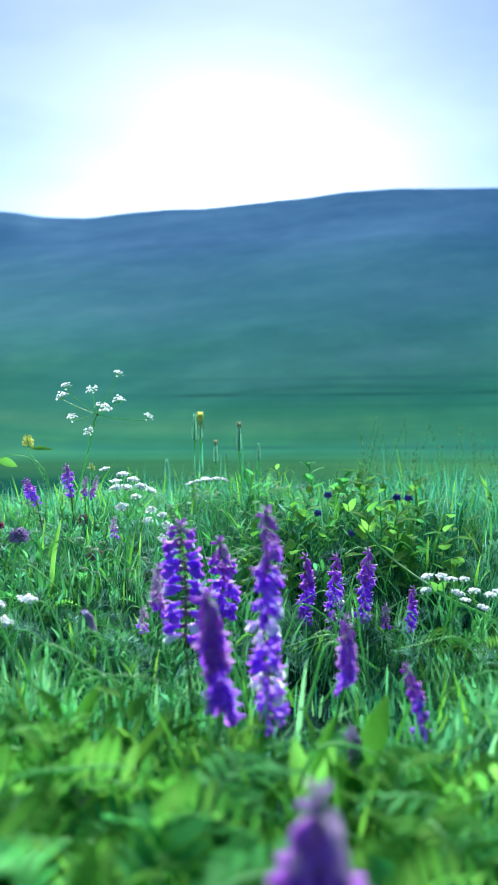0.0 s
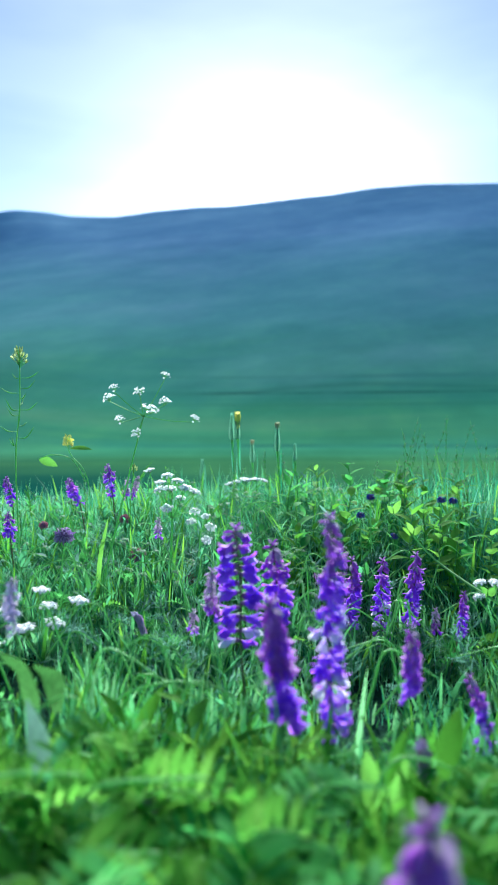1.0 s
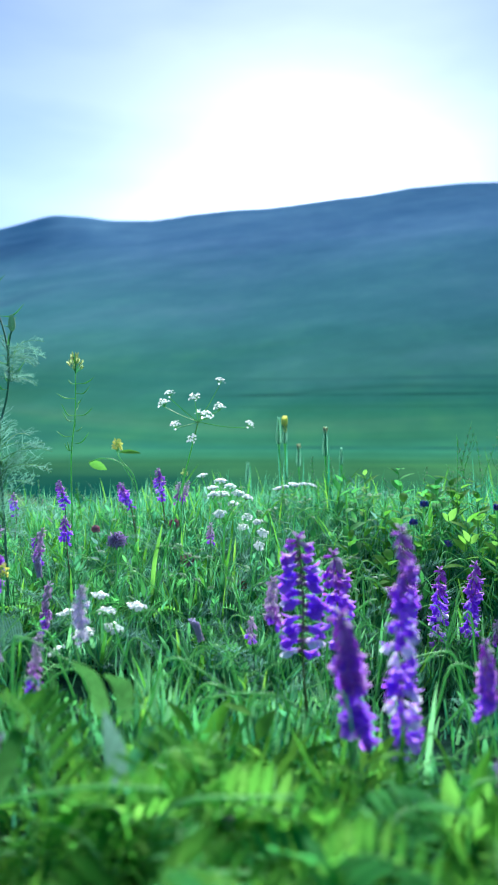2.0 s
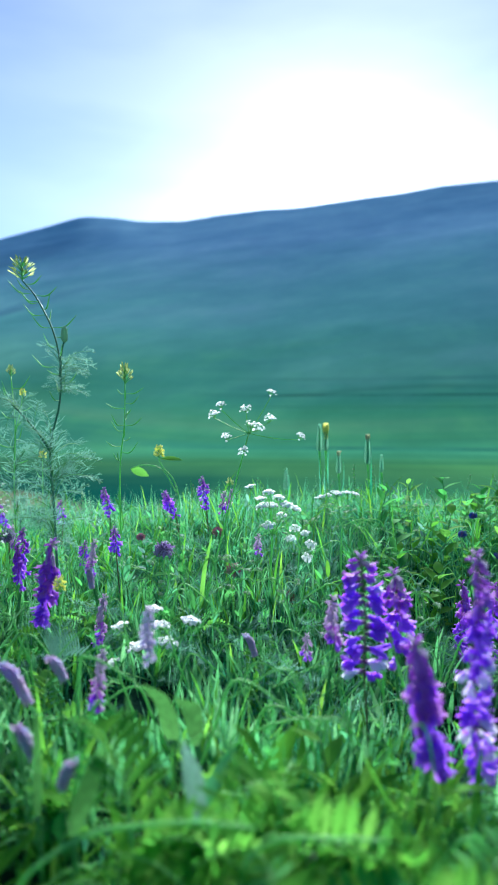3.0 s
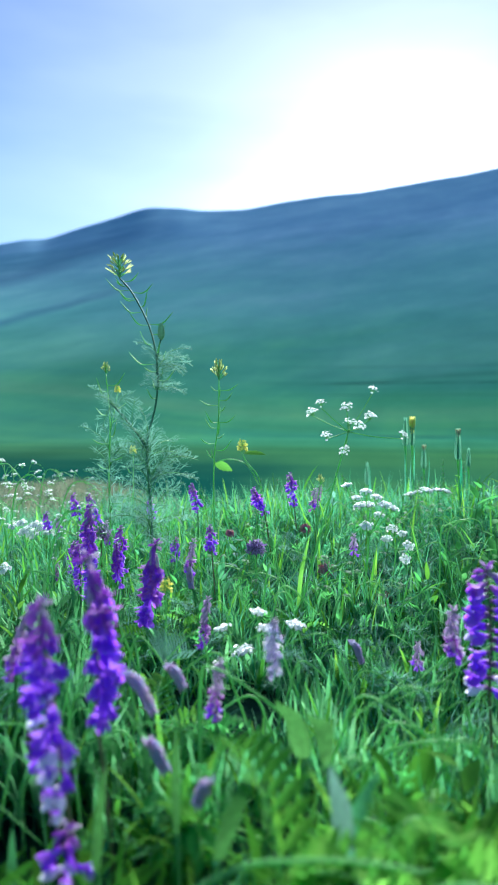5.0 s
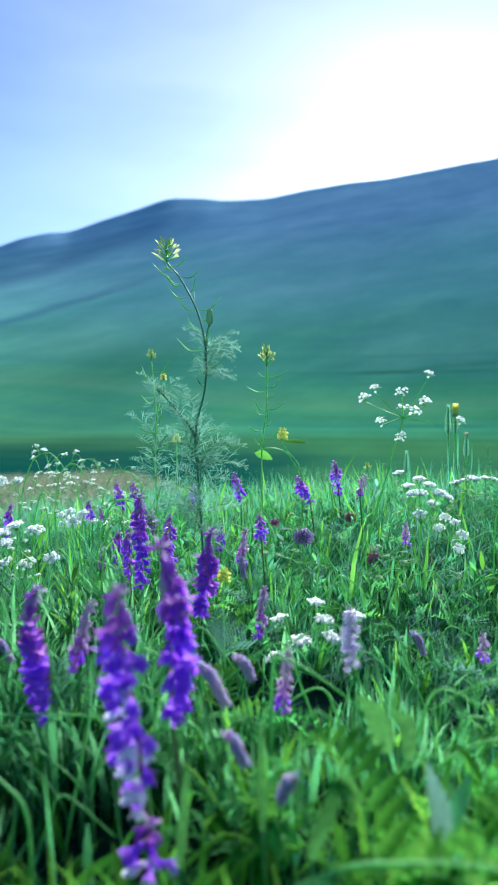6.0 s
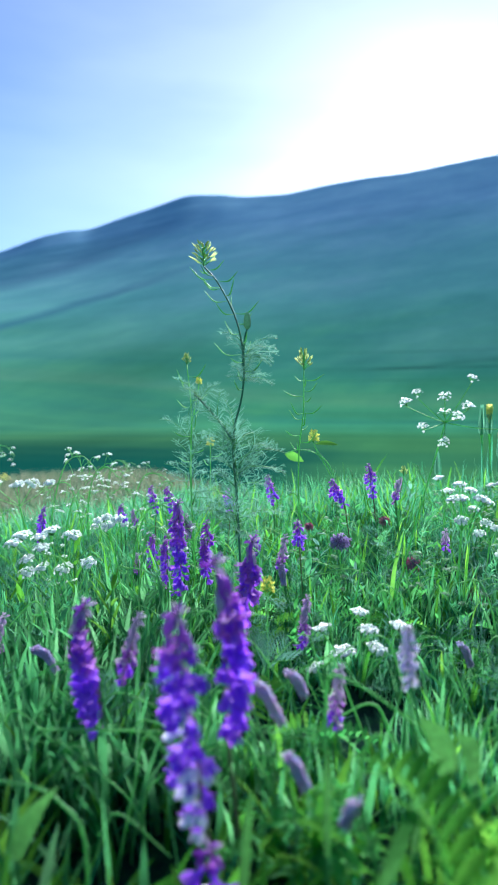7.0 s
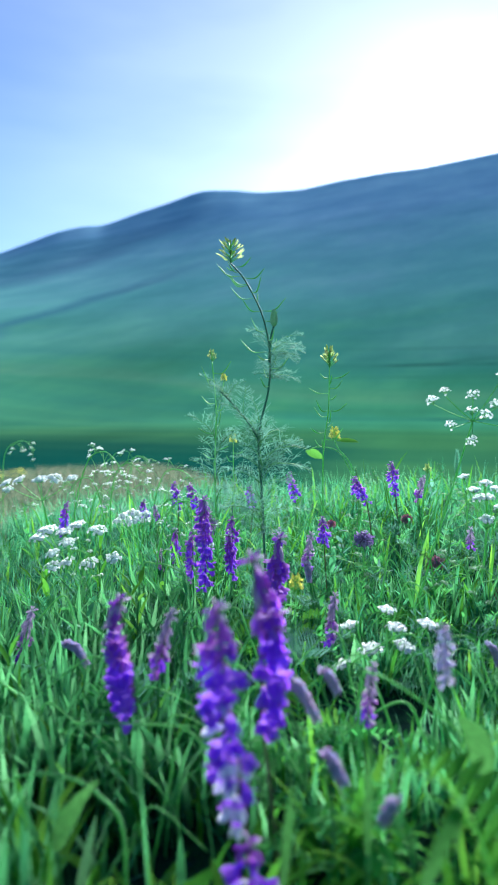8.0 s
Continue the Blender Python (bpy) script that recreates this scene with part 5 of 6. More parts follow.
# ---- broad-leaved forbs ----
def forb(x, y, top, n, seed, label, width=0.45, ln=0.024, mat=None):
    if bare(x, y):
        return
    rnd = random.Random(seed)
    z0 = gz(x, y)
    base = Vector((x, y, z0))
    root = thing("leafy_forb", base, label, "plant", "broad-leaved plants in the sward")
    tip = Vector((x + rnd.uniform(-0.01, 0.01), y + rnd.uniform(-0.01, 0.01), top))
    path = curve_pts([base - Vector((0, 0, 0.004)), base.lerp(tip, 0.5) + Vector((rnd.uniform(-0.006, 0.006), 0, 0)), tip], 6)
    part("stem", Shape().tube(path, list(np.linspace(0.0011, 0.0006, len(path))), 5).mesh("forb_stem", [M_STEM]), root)
    for i in range(n):
        t = 0.25 + 0.75 * i / max(1, n - 1)
        p = path[min(len(path) - 1, int(t * (len(path) - 1)))]
        a = i * 2.4 + rnd.uniform(-0.4, 0.4)
        l = ln * rnd.uniform(0.8, 1.25) * (1.15 - 0.4 * t)
        lf = Shape().leaf((0, 0, 0), (math.cos(a), math.sin(a), rnd.uniform(0.2, 1.1) if width > 0.38 else rnd.uniform(0.8, 2.4)), (-math.cos(a) * 0.5, -math.sin(a) * 0.5, 1), l, l * width * rnd.uniform(0.85, 1.15), 0, rnd.uniform(0.05, 0.35), 0.22, 6, 0.08, 0.42)
        part("leaf", lf.mesh("forb_leaf", [mat or M_FORB]), root, Matrix.Translation(p))


_r = random.Random(33)
for k in range(62):
    fx = _r.uniform(-0.02, 0.42)
    fy = _r.uniform(0.70, 1.10)
    g = gz(fx, fy)
    forb(fx, fy, g + _r.uniform(0.06, 0.100), _r.randrange(8, 13), 100 + k, "leafy plant with bright yellow-green oval leaves", _r.uniform(0.38, 0.62), _r.uniform(0.018, 0.030), (M_FORB, M_BROAD, M_VLEAF)[k % 3])
for k in range(40):
    fx = _r.uniform(-0.07, 0.16)
    fy = _r.uniform(0.18, 0.34)
    forb(fx - (0.0 if k % 2 else 0.22), fy, gz(fx, fy) + _r.uniform(0.035, 0.055), _r.randrange(4, 7), 200 + k, "low plant with soft fresh green leaves in grass", _r.uniform(0.26, 0.42), _r.uniform(0.022, 0.036), M_FORB if k % 4 == 1 else M_BROAD)
for k in range(12):
    fx = _r.uniform(-0.62, -0.40)
    fy = _r.uniform(0.36, 0.62)
    forb(fx, fy, gz(fx, fy) + _r.uniform(0.06, 0.09), _r.randrange(5, 8), 300 + k, "upright plant with narrow bright green leaves", _r.uniform(0.14, 0.22), _r.uniform(0.026, 0.036), M_BROAD)
for k in range(64):
    fx = _r.uniform(-0.50, 0.16)
    fy = _r.uniform(0.34, 0.98)
    forb(fx, fy, gz(fx, fy) + _r.uniform(0.030, 0.060), _r.randrange(6, 10), 500 + k, "narrow-leaved green plant among the grass", _r.uniform(0.16, 0.30), _r.uniform(0.016, 0.028), (M_VLEAF, M_BROAD, M_GRASS_MID)[k % 3])
for k in range(70):
    fx = _r.uniform(-0.50, 0.10)
    fy = _r.uniform(0.66, 1.06)
    forb(fx, fy, gz(fx, fy) + _r.uniform(0.040, 0.080), _r.randrange(7, 11), 600 + k, "small leafy plant with light green leaves at the crest", _r.uniform(0.22, 0.45), _r.uniform(0.012, 0.022), (M_VLEAF, M_GRASS_MID, M_SILVER)[k % 3])
for k in range(14):
    fx = _r.uniform(-0.37, -0.27)
    fy = _r.uniform(0.20, 0.30)
    forb(fx, fy, gz(fx, fy) + _r.uniform(0.035, 0.060), _r.randrange(4, 7), 700 + k, "low plant with long soft green leaves in grass", _r.uniform(0.16, 0.26), _r.uniform(0.028, 0.042), M_BROAD)
forb(-0.064, 0.33, 0.058, 5, 401, "small plant with a yellowing pointed leaf", 0.5, 0.020)
forb(-0.116, 0.26, 0.060, 4, 402, "upright blue-green lance-shaped leaves in grass", 0.24, 0.040, M_GRASS_MID)


# ---- low vetch tufts: arching leaves with combs of soft leaflets ----
def comb_mesh(name, pairs, arch_up, hang, seed, mat):
    """Arching leaf, one unit long along x, its paired leaflets standing or hanging like the teeth of a comb."""
    rnd = random.Random(seed)
    s = Shape()
    rib = [Vector((t, 0.04 * math.sin(3 * t), arch_up * math.sin(math.pi * t * 0.9) - 0.25 * t * t)) for t in np.linspace(0, 1, 11)]
    s.tube(rib, list(np.linspace(0.013, 0.005, 11)), 5, 1)
    for i in range(pairs):
        t = 0.12 + 0.84 * i / (pairs - 1)
        k = min(9, int(t * 10))
        p = rib[k].lerp(rib[k + 1], t * 10 - k)
        ln = 0.36 * (1.05 - 0.5 * t) * rnd.uniform(0.88, 1.12)
        for sd in (-1, 1):
            s.leaf(p, (0.35 + 0.3 * t, sd * 0.75, hang + rnd.uniform(-0.15, 0.15)), (0.3, -sd * 0.4, 0.9), ln, ln * 0.29, 0, 0.18, 0.22, 4, 0.12, 0.55)
    return s.mesh(name, [mat, M_STEM_PALE])


COMBS = [comb_mesh("comb_leaf", 10, 0.30, 0.9, 1, M_FRESH), comb_mesh("comb_leaf_b", 12, 0.42, 0.3, 2, M_FRESH), comb_mesh("comb_leaf_c", 9, 0.22, -0.6, 3, M_FRESH)]
COMBS_DEEP = [comb_mesh("deep_comb_leaf", 10, 0.32, 0.7, 4, M_VLEAF), comb_mesh("deep_comb_leaf_b", 11, 0.40, 0.1, 5, M_VLEAF), comb_mesh("deep_comb_leaf_c", 9, 0.20, -0.5, 6, M_VLEAF)]


def vetch_tuft(x, y, tall_to, n, seed, leaves, label, reach):
    if bare(x, y):
        return
    rnd = random.Random(seed)
    base = Vector((x, y, gz(x, y)))
    root = thing("vetch_tuft", base, label, "plant", "low vetch tufts in the sward")
    top = base + Vector((rnd.uniform(-0.012, 0.012), rnd.uniform(-0.008, 0.008), tall_to))
    path = curve_pts([base - Vector((0, 0, 0.004)), base.lerp(top, 0.5) + Vector((rnd.uniform(-0.006, 0.006), 0, 0)), top], 5)
    part("stem", Shape().tube(path, list(np.linspace(0.0012, 0.0008, len(path))), 5).mesh("tuft_stem", [M_STEM_PALE]), root)
    turn = rnd.uniform(0, 6.28)
    for i in range(n):
        a = turn + i * 2.4 + rnd.uniform(-0.3, 0.3)
        p = path[min(len(path) - 1, int((0.45 + 0.55 * i / max(1, n - 1)) * (len(path) - 1)))]
        part("leaf", leaves[rnd.randrange(3)], root, aim(p, (math.cos(a), 0.6 * math.sin(a), rnd.uniform(0.05, 0.55)), reach * rnd.uniform(0.8, 1.2), (0, 0, 1), rnd.uniform(-0.4, 0.4)))


_r = random.Random(81)
for k in range(34):
    vx, vy = _r.uniform(-0.19, 0.14), _r.uniform(0.150, 0.255)
    vetch_tuft(vx, vy, _r.uniform(0.034, 0.054), _r.randrange(4, 6), 900 + k, COMBS if k % 4 else COMBS_DEEP, "low vetch tuft with soft yellow-green comb-like leaves", _r.uniform(0.038, 0.056))
for k in range(16):
    vx, vy = _r.uniform(-0.20, 0.16), _r.uniform(0.255, 0.34)
    vetch_tuft(vx, vy, _r.uniform(0.016, 0.030), _r.randrange(3, 5), 930 + k, COMBS_DEEP if k % 2 else COMBS, "low vetch tuft with soft green comb-like leaves", _r.uniform(0.028, 0.040))
for k in range(22):
    vx, vy = _r.uniform(-0.44, -0.16), _r.uniform(0.19, 0.40)
    vetch_tuft(vx, vy, _r.uniform(0.022, 0.038), _r.randrange(3, 6), 950 + k, COMBS_DEEP if k % 3 else COMBS, "low vetch tuft with deep green feathered leaves", _r.uniform(0.030, 0.044))
for k in range(36):
    vx, vy = _r.uniform(-0.34, 0.20), _r.uniform(0.40, 0.66)
    vetch_tuft(vx, vy, _r.uniform(0.016, 0.032), _r.randrange(3, 6), 1000 + k, COMBS_DEEP if k % 2 else COMBS, "small vetch tuft with narrow feathered leaves", _r.uniform(0.022, 0.034))


# ---- creeping stem with paired leaves ----
def creeping_stem():
    base = Vector((0.211, 0.560, 0.020))
    root = thing("creeping_stem", base, "long pale green creeping stem with paired yellow-green leaves", "plant")
    path = curve_pts([(0.238, 0.54, gz(0.238, 0.54)), (0.211, 0.560, 0.025), (0.178, 0.600, 0.038), (0.144, 0.700, 0.054), (0.117, 0.720, 0.085), (0.105, 0.735, 0.098)], 7)
    part("stem", Shape().tube(path, list(np.linspace(0.0016, 0.0007, len(path))), 6).mesh("creeper", [M_STEM_PALE]), root)
    rnd = random.Random(4)
    for i in (15, 26, 35):
        for sd in (-1, 1):
            lf = Shape().leaf((0, 0, 0), (0.4 * sd, -0.3, rnd.uniform(0.5, 1.0)), (-0.3 * sd, -0.8, 0.4), rnd.uniform(0.012, 0.018), rnd.uniform(0.006, 0.009), 0, 0.15, 0.2, 5, 0.08)
            part("leaf", lf.mesh("creeper_leaf", [M_FORB]), root, Matrix.Translation(path[i]))


creeping_stem()


# ---- arching bare stalks in the sward ----
def arch(p0, p1, rise, label="pale arching grass stalk bent over the sward", r=0.0009):
    a = Vector((p0[0], p0[1], gz(*p0) - 0.003))
    b = Vector((p1[0], p1[1], p1[2]))
    top = a.lerp(b, 0.45)
    top.z = max(a.z, b.z) + rise
    me = Shape().tube(curve_pts([a, a.lerp(top, 0.55) + Vector((0, 0, rise * 0.25)), top, b], 7), list(np.linspace(r * 1.2, r * 0.6, 22)), 5).mesh("stalk", [M_STEM_PALE])
    tagged(new("grass_stalk", me), label, "grass stalk", "arching stalks in the sward")


def bent(pts, r=0.0010, label="pale arching grass stalk bent over the sward"):
    """A stalk along the given points, rooted in the ground at its first."""
    a = Vector((pts[0][0], pts[0][1], gz(pts[0][0], pts[0][1]) - 0.003))
    path = curve_pts([a] + [Vector(q) for q in pts], 7)
    me = Shape().tube(path, list(np.linspace(r * 1.2, r * 0.6, len(path))), 6).mesh("stalk", [M_STEM_PALE])
    tagged(new("grass_stalk", me), label, "grass stalk", "arching stalks in the sward")


bent([(-0.172, 0.212, 0.045), (-0.145, 0.21, 0.073), (-0.120, 0.21, 0.081), (-0.100, 0.21, 0.084), (-0.080, 0.21, 0.084)], 0.0009)
bent([(-0.086, 0.21, 0.060), (-0.076, 0.21, 0.079), (-0.052, 0.21, 0.083), (-0.036, 0.21, 0.084)], 0.0009)
bent([(-0.290, 0.25, 0.040), (-0.302, 0.25, 0.055), (-0.315, 0.25, 0.060), (-0.337, 0.25, 0.059), (-0.357, 0.25, 0.050)], 0.0008)
bent([(-0.198, 0.335, 0.080), (-0.190, 0.332, 0.093), (-0.163, 0.33, 0.081), (-0.143, 0.33, 0.066)], 0.0009)
bent([(-0.122, 0.33, 0.035), (-0.096, 0.33, 0.061), (-0.067, 0.33, 0.069), (-0.050, 0.33, 0.066)], 0.0009)
bent([(-0.090, 0.25, 0.045), (-0.078, 0.25, 0.057), (-0.055, 0.25, 0.058)], 0.0009)
bent([(-0.085, 0.20, 0.050), (-0.058, 0.20, 0.063), (-0.020, 0.20, 0.059)], 0.0009)
bent([(-0.024, 0.50, 0.040), (0.003, 0.50, 0.070), (0.012, 0.50, 0.074)], 0.0010)
bent([(-0.415, 0.50, 0.080), (-0.400, 0.50, 0.091), (-0.378, 0.50, 0.086), (-0.356, 0.50, 0.070)], 0.0008)
bent([(-0.352, 0.30, 0.050), (-0.342, 0.30, 0.058), (-0.301, 0.30, 0.064), (-0.275, 0.30, 0.067)], 0.0008)
bent([(-0.287, 0.30, 0.012), (-0.298, 0.30, 0.030), (-0.338, 0.30, 0.054)], 0.0008)
bent([(-0.287, 0.302, 0.028), (-0.272, 0.30, 0.048)], 0.0009)
_r = random.Random(55)
for k in range(170):
    ax, ay = _r.uniform(-0.50, 0.20), _r.uniform(0.22, 0.90)
    w = _r.uniform(0.03, 0.08) * _r.choice((-1, 1))
    bx, by = ax + w, ay + _r.uniform(-0.03, 0.03)
    arch((ax, ay), (bx, by, gz(bx, by) + _r.uniform(0.025, 0.065)), _r.uniform(0.010, 0.035), r=_r.uniform(0.0005, 0.0010))


# dry arches at the crest
bent([(-0.054, 0.80, 0.076), (-0.046, 0.80, 0.093), (-0.032, 0.80, 0.101), (-0.019, 0.80, 0.099), (-0.013, 0.80, 0.087)], 0.0009, "brownish dry stalk arched over the crest")
bent([(-0.063, 0.72, 0.095), (-0.057, 0.72, 0.107), (-0.043, 0.72, 0.113), (-0.031, 0.72, 0.111)], 0.0008)
bent([(-0.275, 0.66, 0.047), (-0.264, 0.66, 0.054), (-0.241, 0.66, 0.060), (-0.223, 0.66, 0.055)], 0.0009)


# ---- single broad leaves that stand out of the sward ----
def broad_leaf(pts, width, mat, label, lean=0.35):
    """One long leaf through three points, from a short stalk in the ground, folded along its midrib and gently waved."""
    path = curve_pts(pts, 6)
    foot = Vector((pts[0][0], pts[0][1] + 0.004, gz(pts[0][0], pts[0][1] + 0.004)))
    root = thing("broad_leaf", foot, label, "leaf", "single broad leaves in the sward")
    part("stalk", Shape().tube(curve_pts([foot - Vector((0, 0, 0.003)), foot.lerp(path[0], 0.6), path[0]], 4), [0.0010] * 9, 5).mesh("leaf_stalk", [M_STEM]), root)
    s, n = Shape(), len(path)
    for i, p in enumerate(path):
        t = i / (n - 1)
        w = 0.5 * width * (math.sin(math.pi * min(1.0, 0.10 + 0.88 * t ** 0.85)) ** 0.7)
        wave = 0.10 * width * math.sin(9.0 * t + width * 700)
        out = Vector((math.cos(lean), math.sin(lean), 0.15))
        s.v += [p - out * w + Vector((0, -0.25 * w + wave, 0)), p, p + out * w + Vector((0, -0.25 * w - wave, 0))]
    for i in range(n - 1):
        b = 3 * i
        s.f += [(b, b + 1, b + 4, b + 3), (b + 1, b + 2, b + 5, b + 4)]
        s.s += [0, 0]
    part("blade", s.mesh("leaf_blade", [mat]), root)


broad_leaf([(-0.109, 0.25, 0.050), (-0.111, 0.25, 0.074), (-0.116, 0.25, 0.093)], 0.0085, M_GREY_LEAF, "upright pale grey-green lance-shaped leaf", 0.5)
broad_leaf([(-0.157, 0.235, 0.058), (-0.150, 0.235, 0.080), (-0.144, 0.235, 0.097)], 0.0100, M_DULL, "soft green broad leaf leaning in the sward", 0.7)
broad_leaf([(-0.137, 0.31, 0.062), (-0.140, 0.305, 0.083), (-0.147, 0.295, 0.096)], 0.0150, M_DULL, "large rounded green leaf above the grass", -0.5)
broad_leaf([(-0.125, 0.31, 0.060), (-0.127, 0.31, 0.078), (-0.133, 0.30, 0.088)], 0.0100, M_DULL, "rounded green leaf with a curled edge", 0.8)
broad_leaf([(-0.147, 0.27, 0.050), (-0.146, 0.27, 0.080), (-0.147, 0.27, 0.102)], 0.0040, M_DULL, "tall upright green grass leaf", 0.8)
broad_leaf([(-0.180, 0.25, 0.055), (-0.180, 0.25, 0.082), (-0.180, 0.25, 0.100)], 0.0045, M_DULL, "tall upright green grass leaf", 0.9)
broad_leaf([(-0.212, 0.24, 0.040), (-0.210, 0.24, 0.064), (-0.208, 0.24, 0.084)], 0.0048, M_DULL, "upright yellow-green grass leaf", 0.8)
broad_leaf([(0.030, 0.27, 0.036), (0.027, 0.27, 0.052), (0.025, 0.27, 0.065)], 0.0100, M_FORB, "yellow-green oval leaf in front of the vetch", 0.5)
broad_leaf([(0.033, 0.27, 0.036), (0.038, 0.27, 0.052), (0.042, 0.27, 0.064)], 0.0090, M_FORB, "yellow-green oval leaf in front of the vetch", -0.4)
broad_leaf([(-0.311, 0.23, 0.040), (-0.302, 0.23, 0.062), (-0.290, 0.23, 0.076)], 0.0100, M_DULL, "soft green broad leaf on the sloping side", 0.6)
broad_leaf([(-0.196, 0.62, 0.030), (-0.193, 0.62, 0.071), (-0.185, 0.62, 0.109)], 0.0060, M_FORB, "long bright green blade standing in the sward", 0.9)


# ---- small dark blue flowers among the leaves at the crest ----
for bx, bz in ((0.171, 0.105), (0.185, 0.104), (0.075, 0.086), (0.115, 0.061), (0.087, 0.108)):
    clover(bx, 0.80, bz, H_BLUE, 0.011, "small dark blue flower among broad leaves")


# ---- one large pale curled leaf ----
def pale_leaf():
    base = Vector((-0.268, 0.462, gz(-0.268, 0.462)))
    root = thing("pale_vetch_leaf", base, "pale grey-green pinnate leaf with long narrow upright leaflets", "leaf")
    rib = curve_pts([base, (-0.266, 0.452, 0.034), (-0.259, 0.448, 0.046), (-0.246, 0.446, 0.050)], 7)
    part("rib", Shape().tube(rib, list(np.linspace(0.0006, 0.0003, len(rib))), 5).mesh("rib", [M_STEM_PALE]), root)
    for i in range(8, 22):
        u = (i - 8) / 13
        lf = Shape().leaf((0, 0, 0), (-0.30 + 0.35 * u, -0.1, 1.0), (0.9, -0.35, 0.1), 0.034 - 0.014 * u, 0.0014, 0, 0.22, 0.2, 6, 0.1)
        part("leaflet", lf.mesh("leaflet", [M_SILVER]), root, Matrix.Translation(rib[i]))
        if i % 2:
            lf = Shape().leaf((0, 0, 0), (0.5, -0.2, 0.6), (-0.3, -0.8, 0.5), 0.013, 0.0017, 0, 0.2, 0.2, 4, 0.1)
            part("leaflet", lf.mesh("leaflet_b", [M_SILVER]), root, Matrix.Translation(rib[i]))


pale_leaf()


# ---- foliage too dense to count ----
def pinnate_mass(n, az0, az1, r0, r1, name, label, big=1.0, up0=0.3, mat=None):
    x, y = scatter(n, az0, az1, r0, r1, 1.3)
    v0s, fs, ms, tot = [], [], [], 0
    src = []
    for me in LEAVES:
        co = np.empty(len(me.vertices) * 3)
        me.vertices.foreach_get("co", co)
        quads = np.array([tuple(p.vertices) for p in me.polygons if len(p.vertices) == 4 and p.material_index == 0])
        ribs = np.array([tuple(p.vertices) for p in me.polygons if len(p.vertices) == 4 and p.material_index == 1])
        src.append((co.reshape(-1, 3), quads, ribs))
    for px, py in zip(x, y):
        co, q, rb = src[RND.randrange(3)]
        a, el = RND.uniform(0, 6.28), RND.uniform(up0, 1.35)
        m = np.array(aim((px, py, gz(px, py) + RND.uniform(0.008, 0.032)), (math.cos(a) * math.cos(el), math.sin(a) * math.cos(el), math.sin(el)), big * RND.uniform(0.024, 0.042), (0, 0, 1), RND.uniform(-0.6, 0.6)))
        v0s.append(co @ m[:3, :3].T + m[:3, 3])
        fs.append(np.vstack([q, rb]) + tot)
        ms.append(np.concatenate([np.zeros(len(q)), np.ones(len(rb))]))
        tot += len(co)
    me = mesh_arrays(name, np.vstack(v0s), np.vstack(fs), [mat or M_VLEAF, M_STEM_PALE], np.concatenate(ms))
    tagged(new(name, me), label, "foliage", kind="stuff")


pinnate_mass(380, -50, 32, 0.17, 1.05, "vetch_foliage", "feather-like vetch leaves filling the grass")
pinnate_mass(380, -44, 8, 0.62, 1.08, "crest_foliage", "upright vetch leaves along the crest", 1.0, 0.7, M_GRASS_MID)
pinnate_mass(330, -44, 10, 0.55, 1.10, "fresh_foliage", "fresh light green vetch leaves along the crest", 0.95, 0.6)
pinnate_mass(120, -50, 30, 0.15, 0.32, "front_foliage", "large soft vetch leaves close to the viewer", 1.35, 0.2, M_BROAD)


def feather_mass(n, az0, az1, r0, r1):
    x, y = scatter(n, az0, az1, r0, r1, 1.5)
    vs, fs, tot = [], [], 0
    co = np.empty(len(FEATHER[1].vertices) * 3)
    FEATHER[1].vertices.foreach_get("co", co)
    co = co.reshape(-1, 3)
    q = np.array([tuple(p.vertices) for p in FEATHER[1].polygons if len(p.vertices) == 4])
    for px, py in zip(x, y):
        a, el = RND.uniform(0, 6.28), RND.uniform(0.3, 1.2)
        m = np.array(aim((px, py, gz(px, py) + RND.uniform(0.005, 0.03)), (math.cos(a) * math.cos(el), math.sin(a) * math.cos(el), math.sin(el)), RND.uniform(0.03, 0.05)))
        vs.append(co @ m[:3, :3].T + m[:3, 3])
        fs.append(q + tot)
        tot += len(co)
    me = mesh_arrays("feathery_foliage", np.vstack(vs), np.vstack(fs), [M_SILVER])
    tagged(new("feathery_foliage", me), "grey-green finely divided foliage between the grasses", "foliage", kind="stuff")


feather_mass(420, -50, 25, 0.45, 1.15)


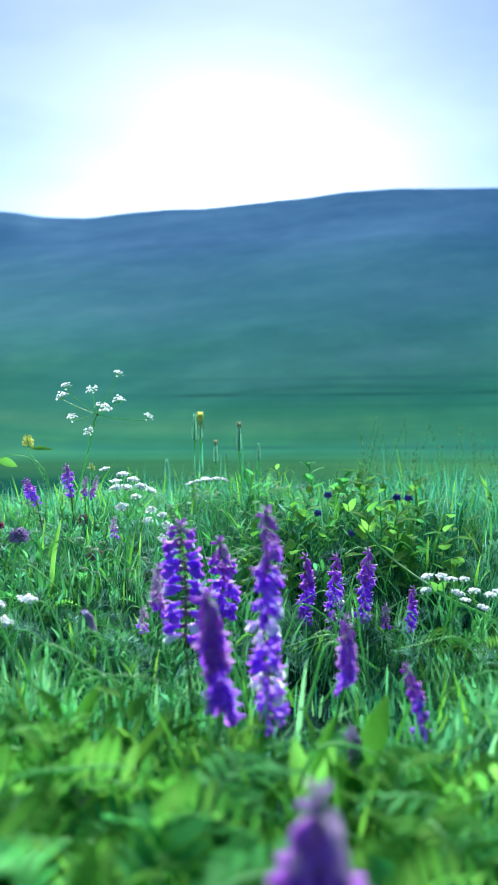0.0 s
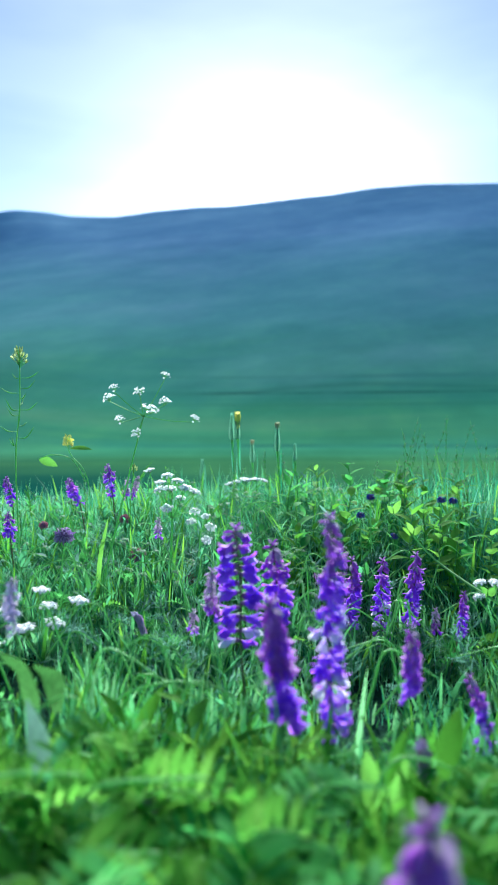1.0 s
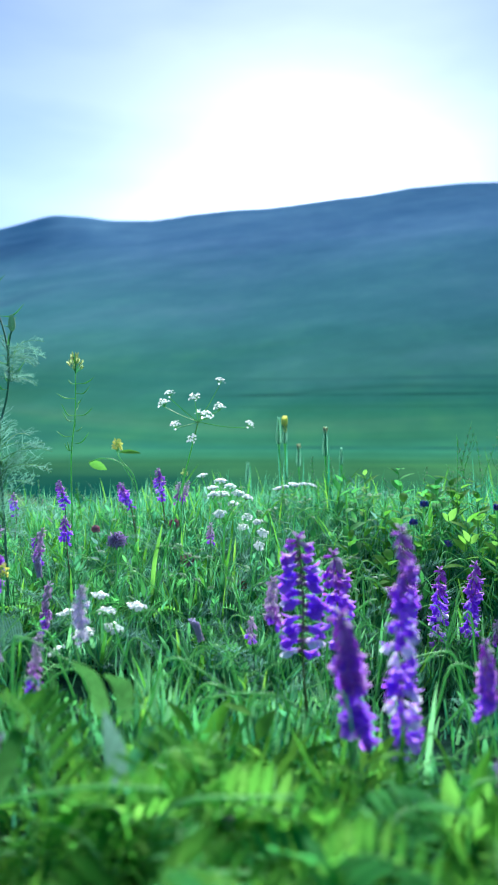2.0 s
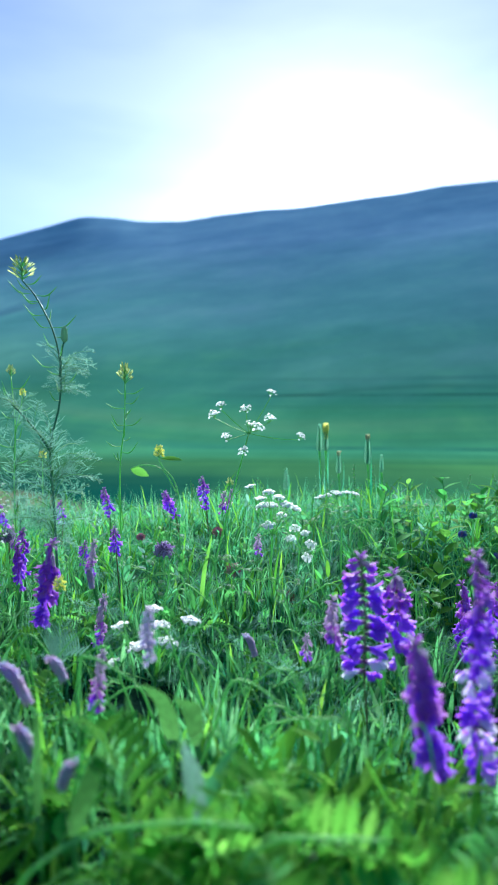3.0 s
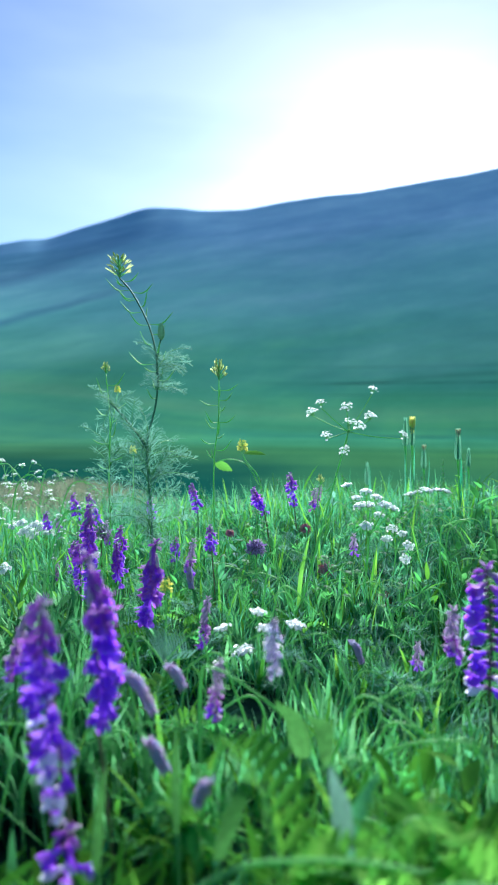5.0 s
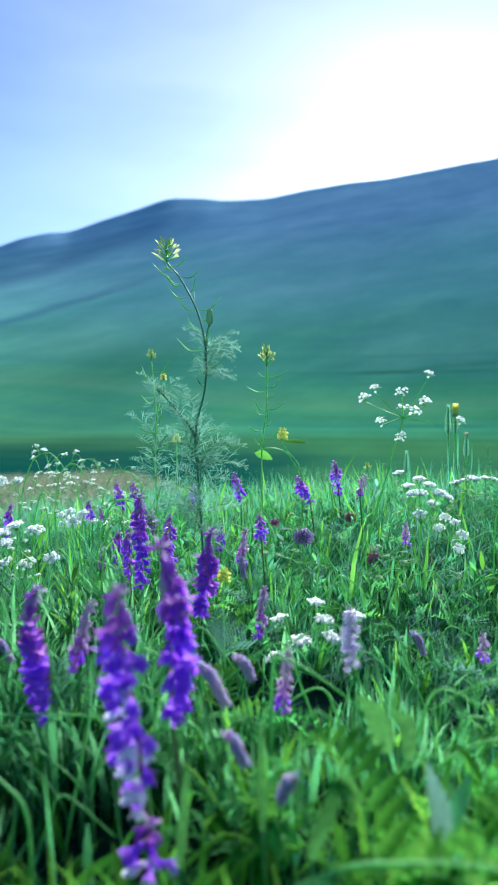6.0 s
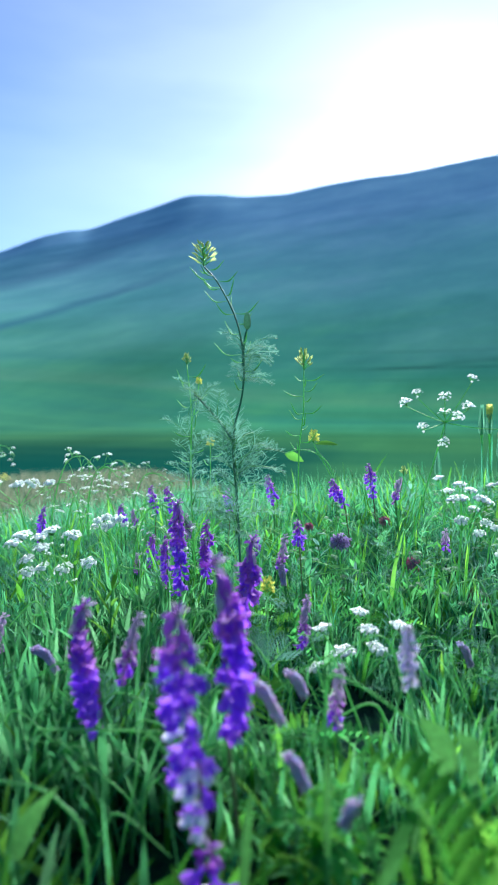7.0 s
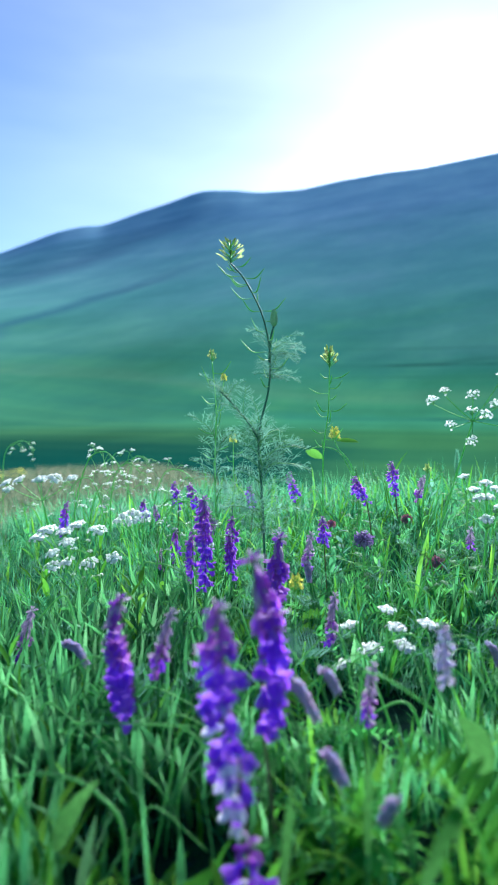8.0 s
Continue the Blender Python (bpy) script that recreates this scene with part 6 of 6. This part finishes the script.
def panicles():
    """Tall airy grass heads at the crest."""
    s = Shape()
    rnd = random.Random(77)
    for k in range(70):
        x, y = rnd.uniform(0.12, 0.48), rnd.uniform(0.78, 1.15)
        if k > 52:
            x, y = rnd.uniform(-0.45, 0.1), rnd.uniform(0.85, 1.1)
        g = gz(x, y)
        h = rnd.uniform(0.10, 0.19) if k <= 52 else rnd.uniform(0.07, 0.11)
        dx, dy = rnd.uniform(-0.03, 0.03), rnd.uniform(-0.02, 0.02)
        path = curve_pts([(x, y, g - 0.004), (x + dx * 0.2, y, g + h * 0.5), (x + dx, y + dy, g + h)], 8)
        s.tube(path, list(np.linspace(0.0004, 0.0002, len(path))), 4, 0)
        for i in range(26):
            t = 0.62 + 0.38 * i / 26
            p = path[min(len(path) - 1, int(t * (len(path) - 1)))]
            d = Vector((rnd.uniform(-1, 1), rnd.uniform(-1, 1), rnd.uniform(0.8, 2.4))).normalized()
            q = p + d * rnd.uniform(0.003, 0.010) * (1.3 - t)
            s.tube([p, q], [0.0002, 0.0002], 3, 0)
            s.tube([q, q + d * 0.0014, q + d * 0.003], [0.0002, 0.0004, 0.0001], 4, 1)
    tagged(new("grass_panicles", s.mesh("grass_panicles", [M_STEM_PALE, M_SEED])), "tall airy grass heads at the crest", "grass", kind="stuff")


panicles()


def yellow_patch():
    """Far-off small yellow flowers on the sloping shoulder."""
    rnd = random.Random(12)
    s = Shape()
    for k in range(150):
        a, r = radians(rnd.uniform(-46, -39.3)), rnd.uniform(3.7, 4.5)
        x, y = r * math.sin(a), r * math.cos(a)
        g = gz(x, y)
        h = rnd.uniform(0.03, 0.055)
        s.tube([(x, y, g), (x, y, g + h)], 0.0012, 3, 1)
        for q in range(5):
            b = q * 1.257
            s.leaf((x, y, g + h), (math.cos(b), math.sin(b), 0.5), (0, 0, 1), 0.010, 0.008, 0, 0.1, 0.2, 2, 0.5, 0.6)
    tagged(new("yellow_flowers", s.mesh("yellow_flowers", [M_YELLOW, M_STEM])), "patch of small yellow flowers on the slope", "wildflower", kind="stuff")


yellow_patch()
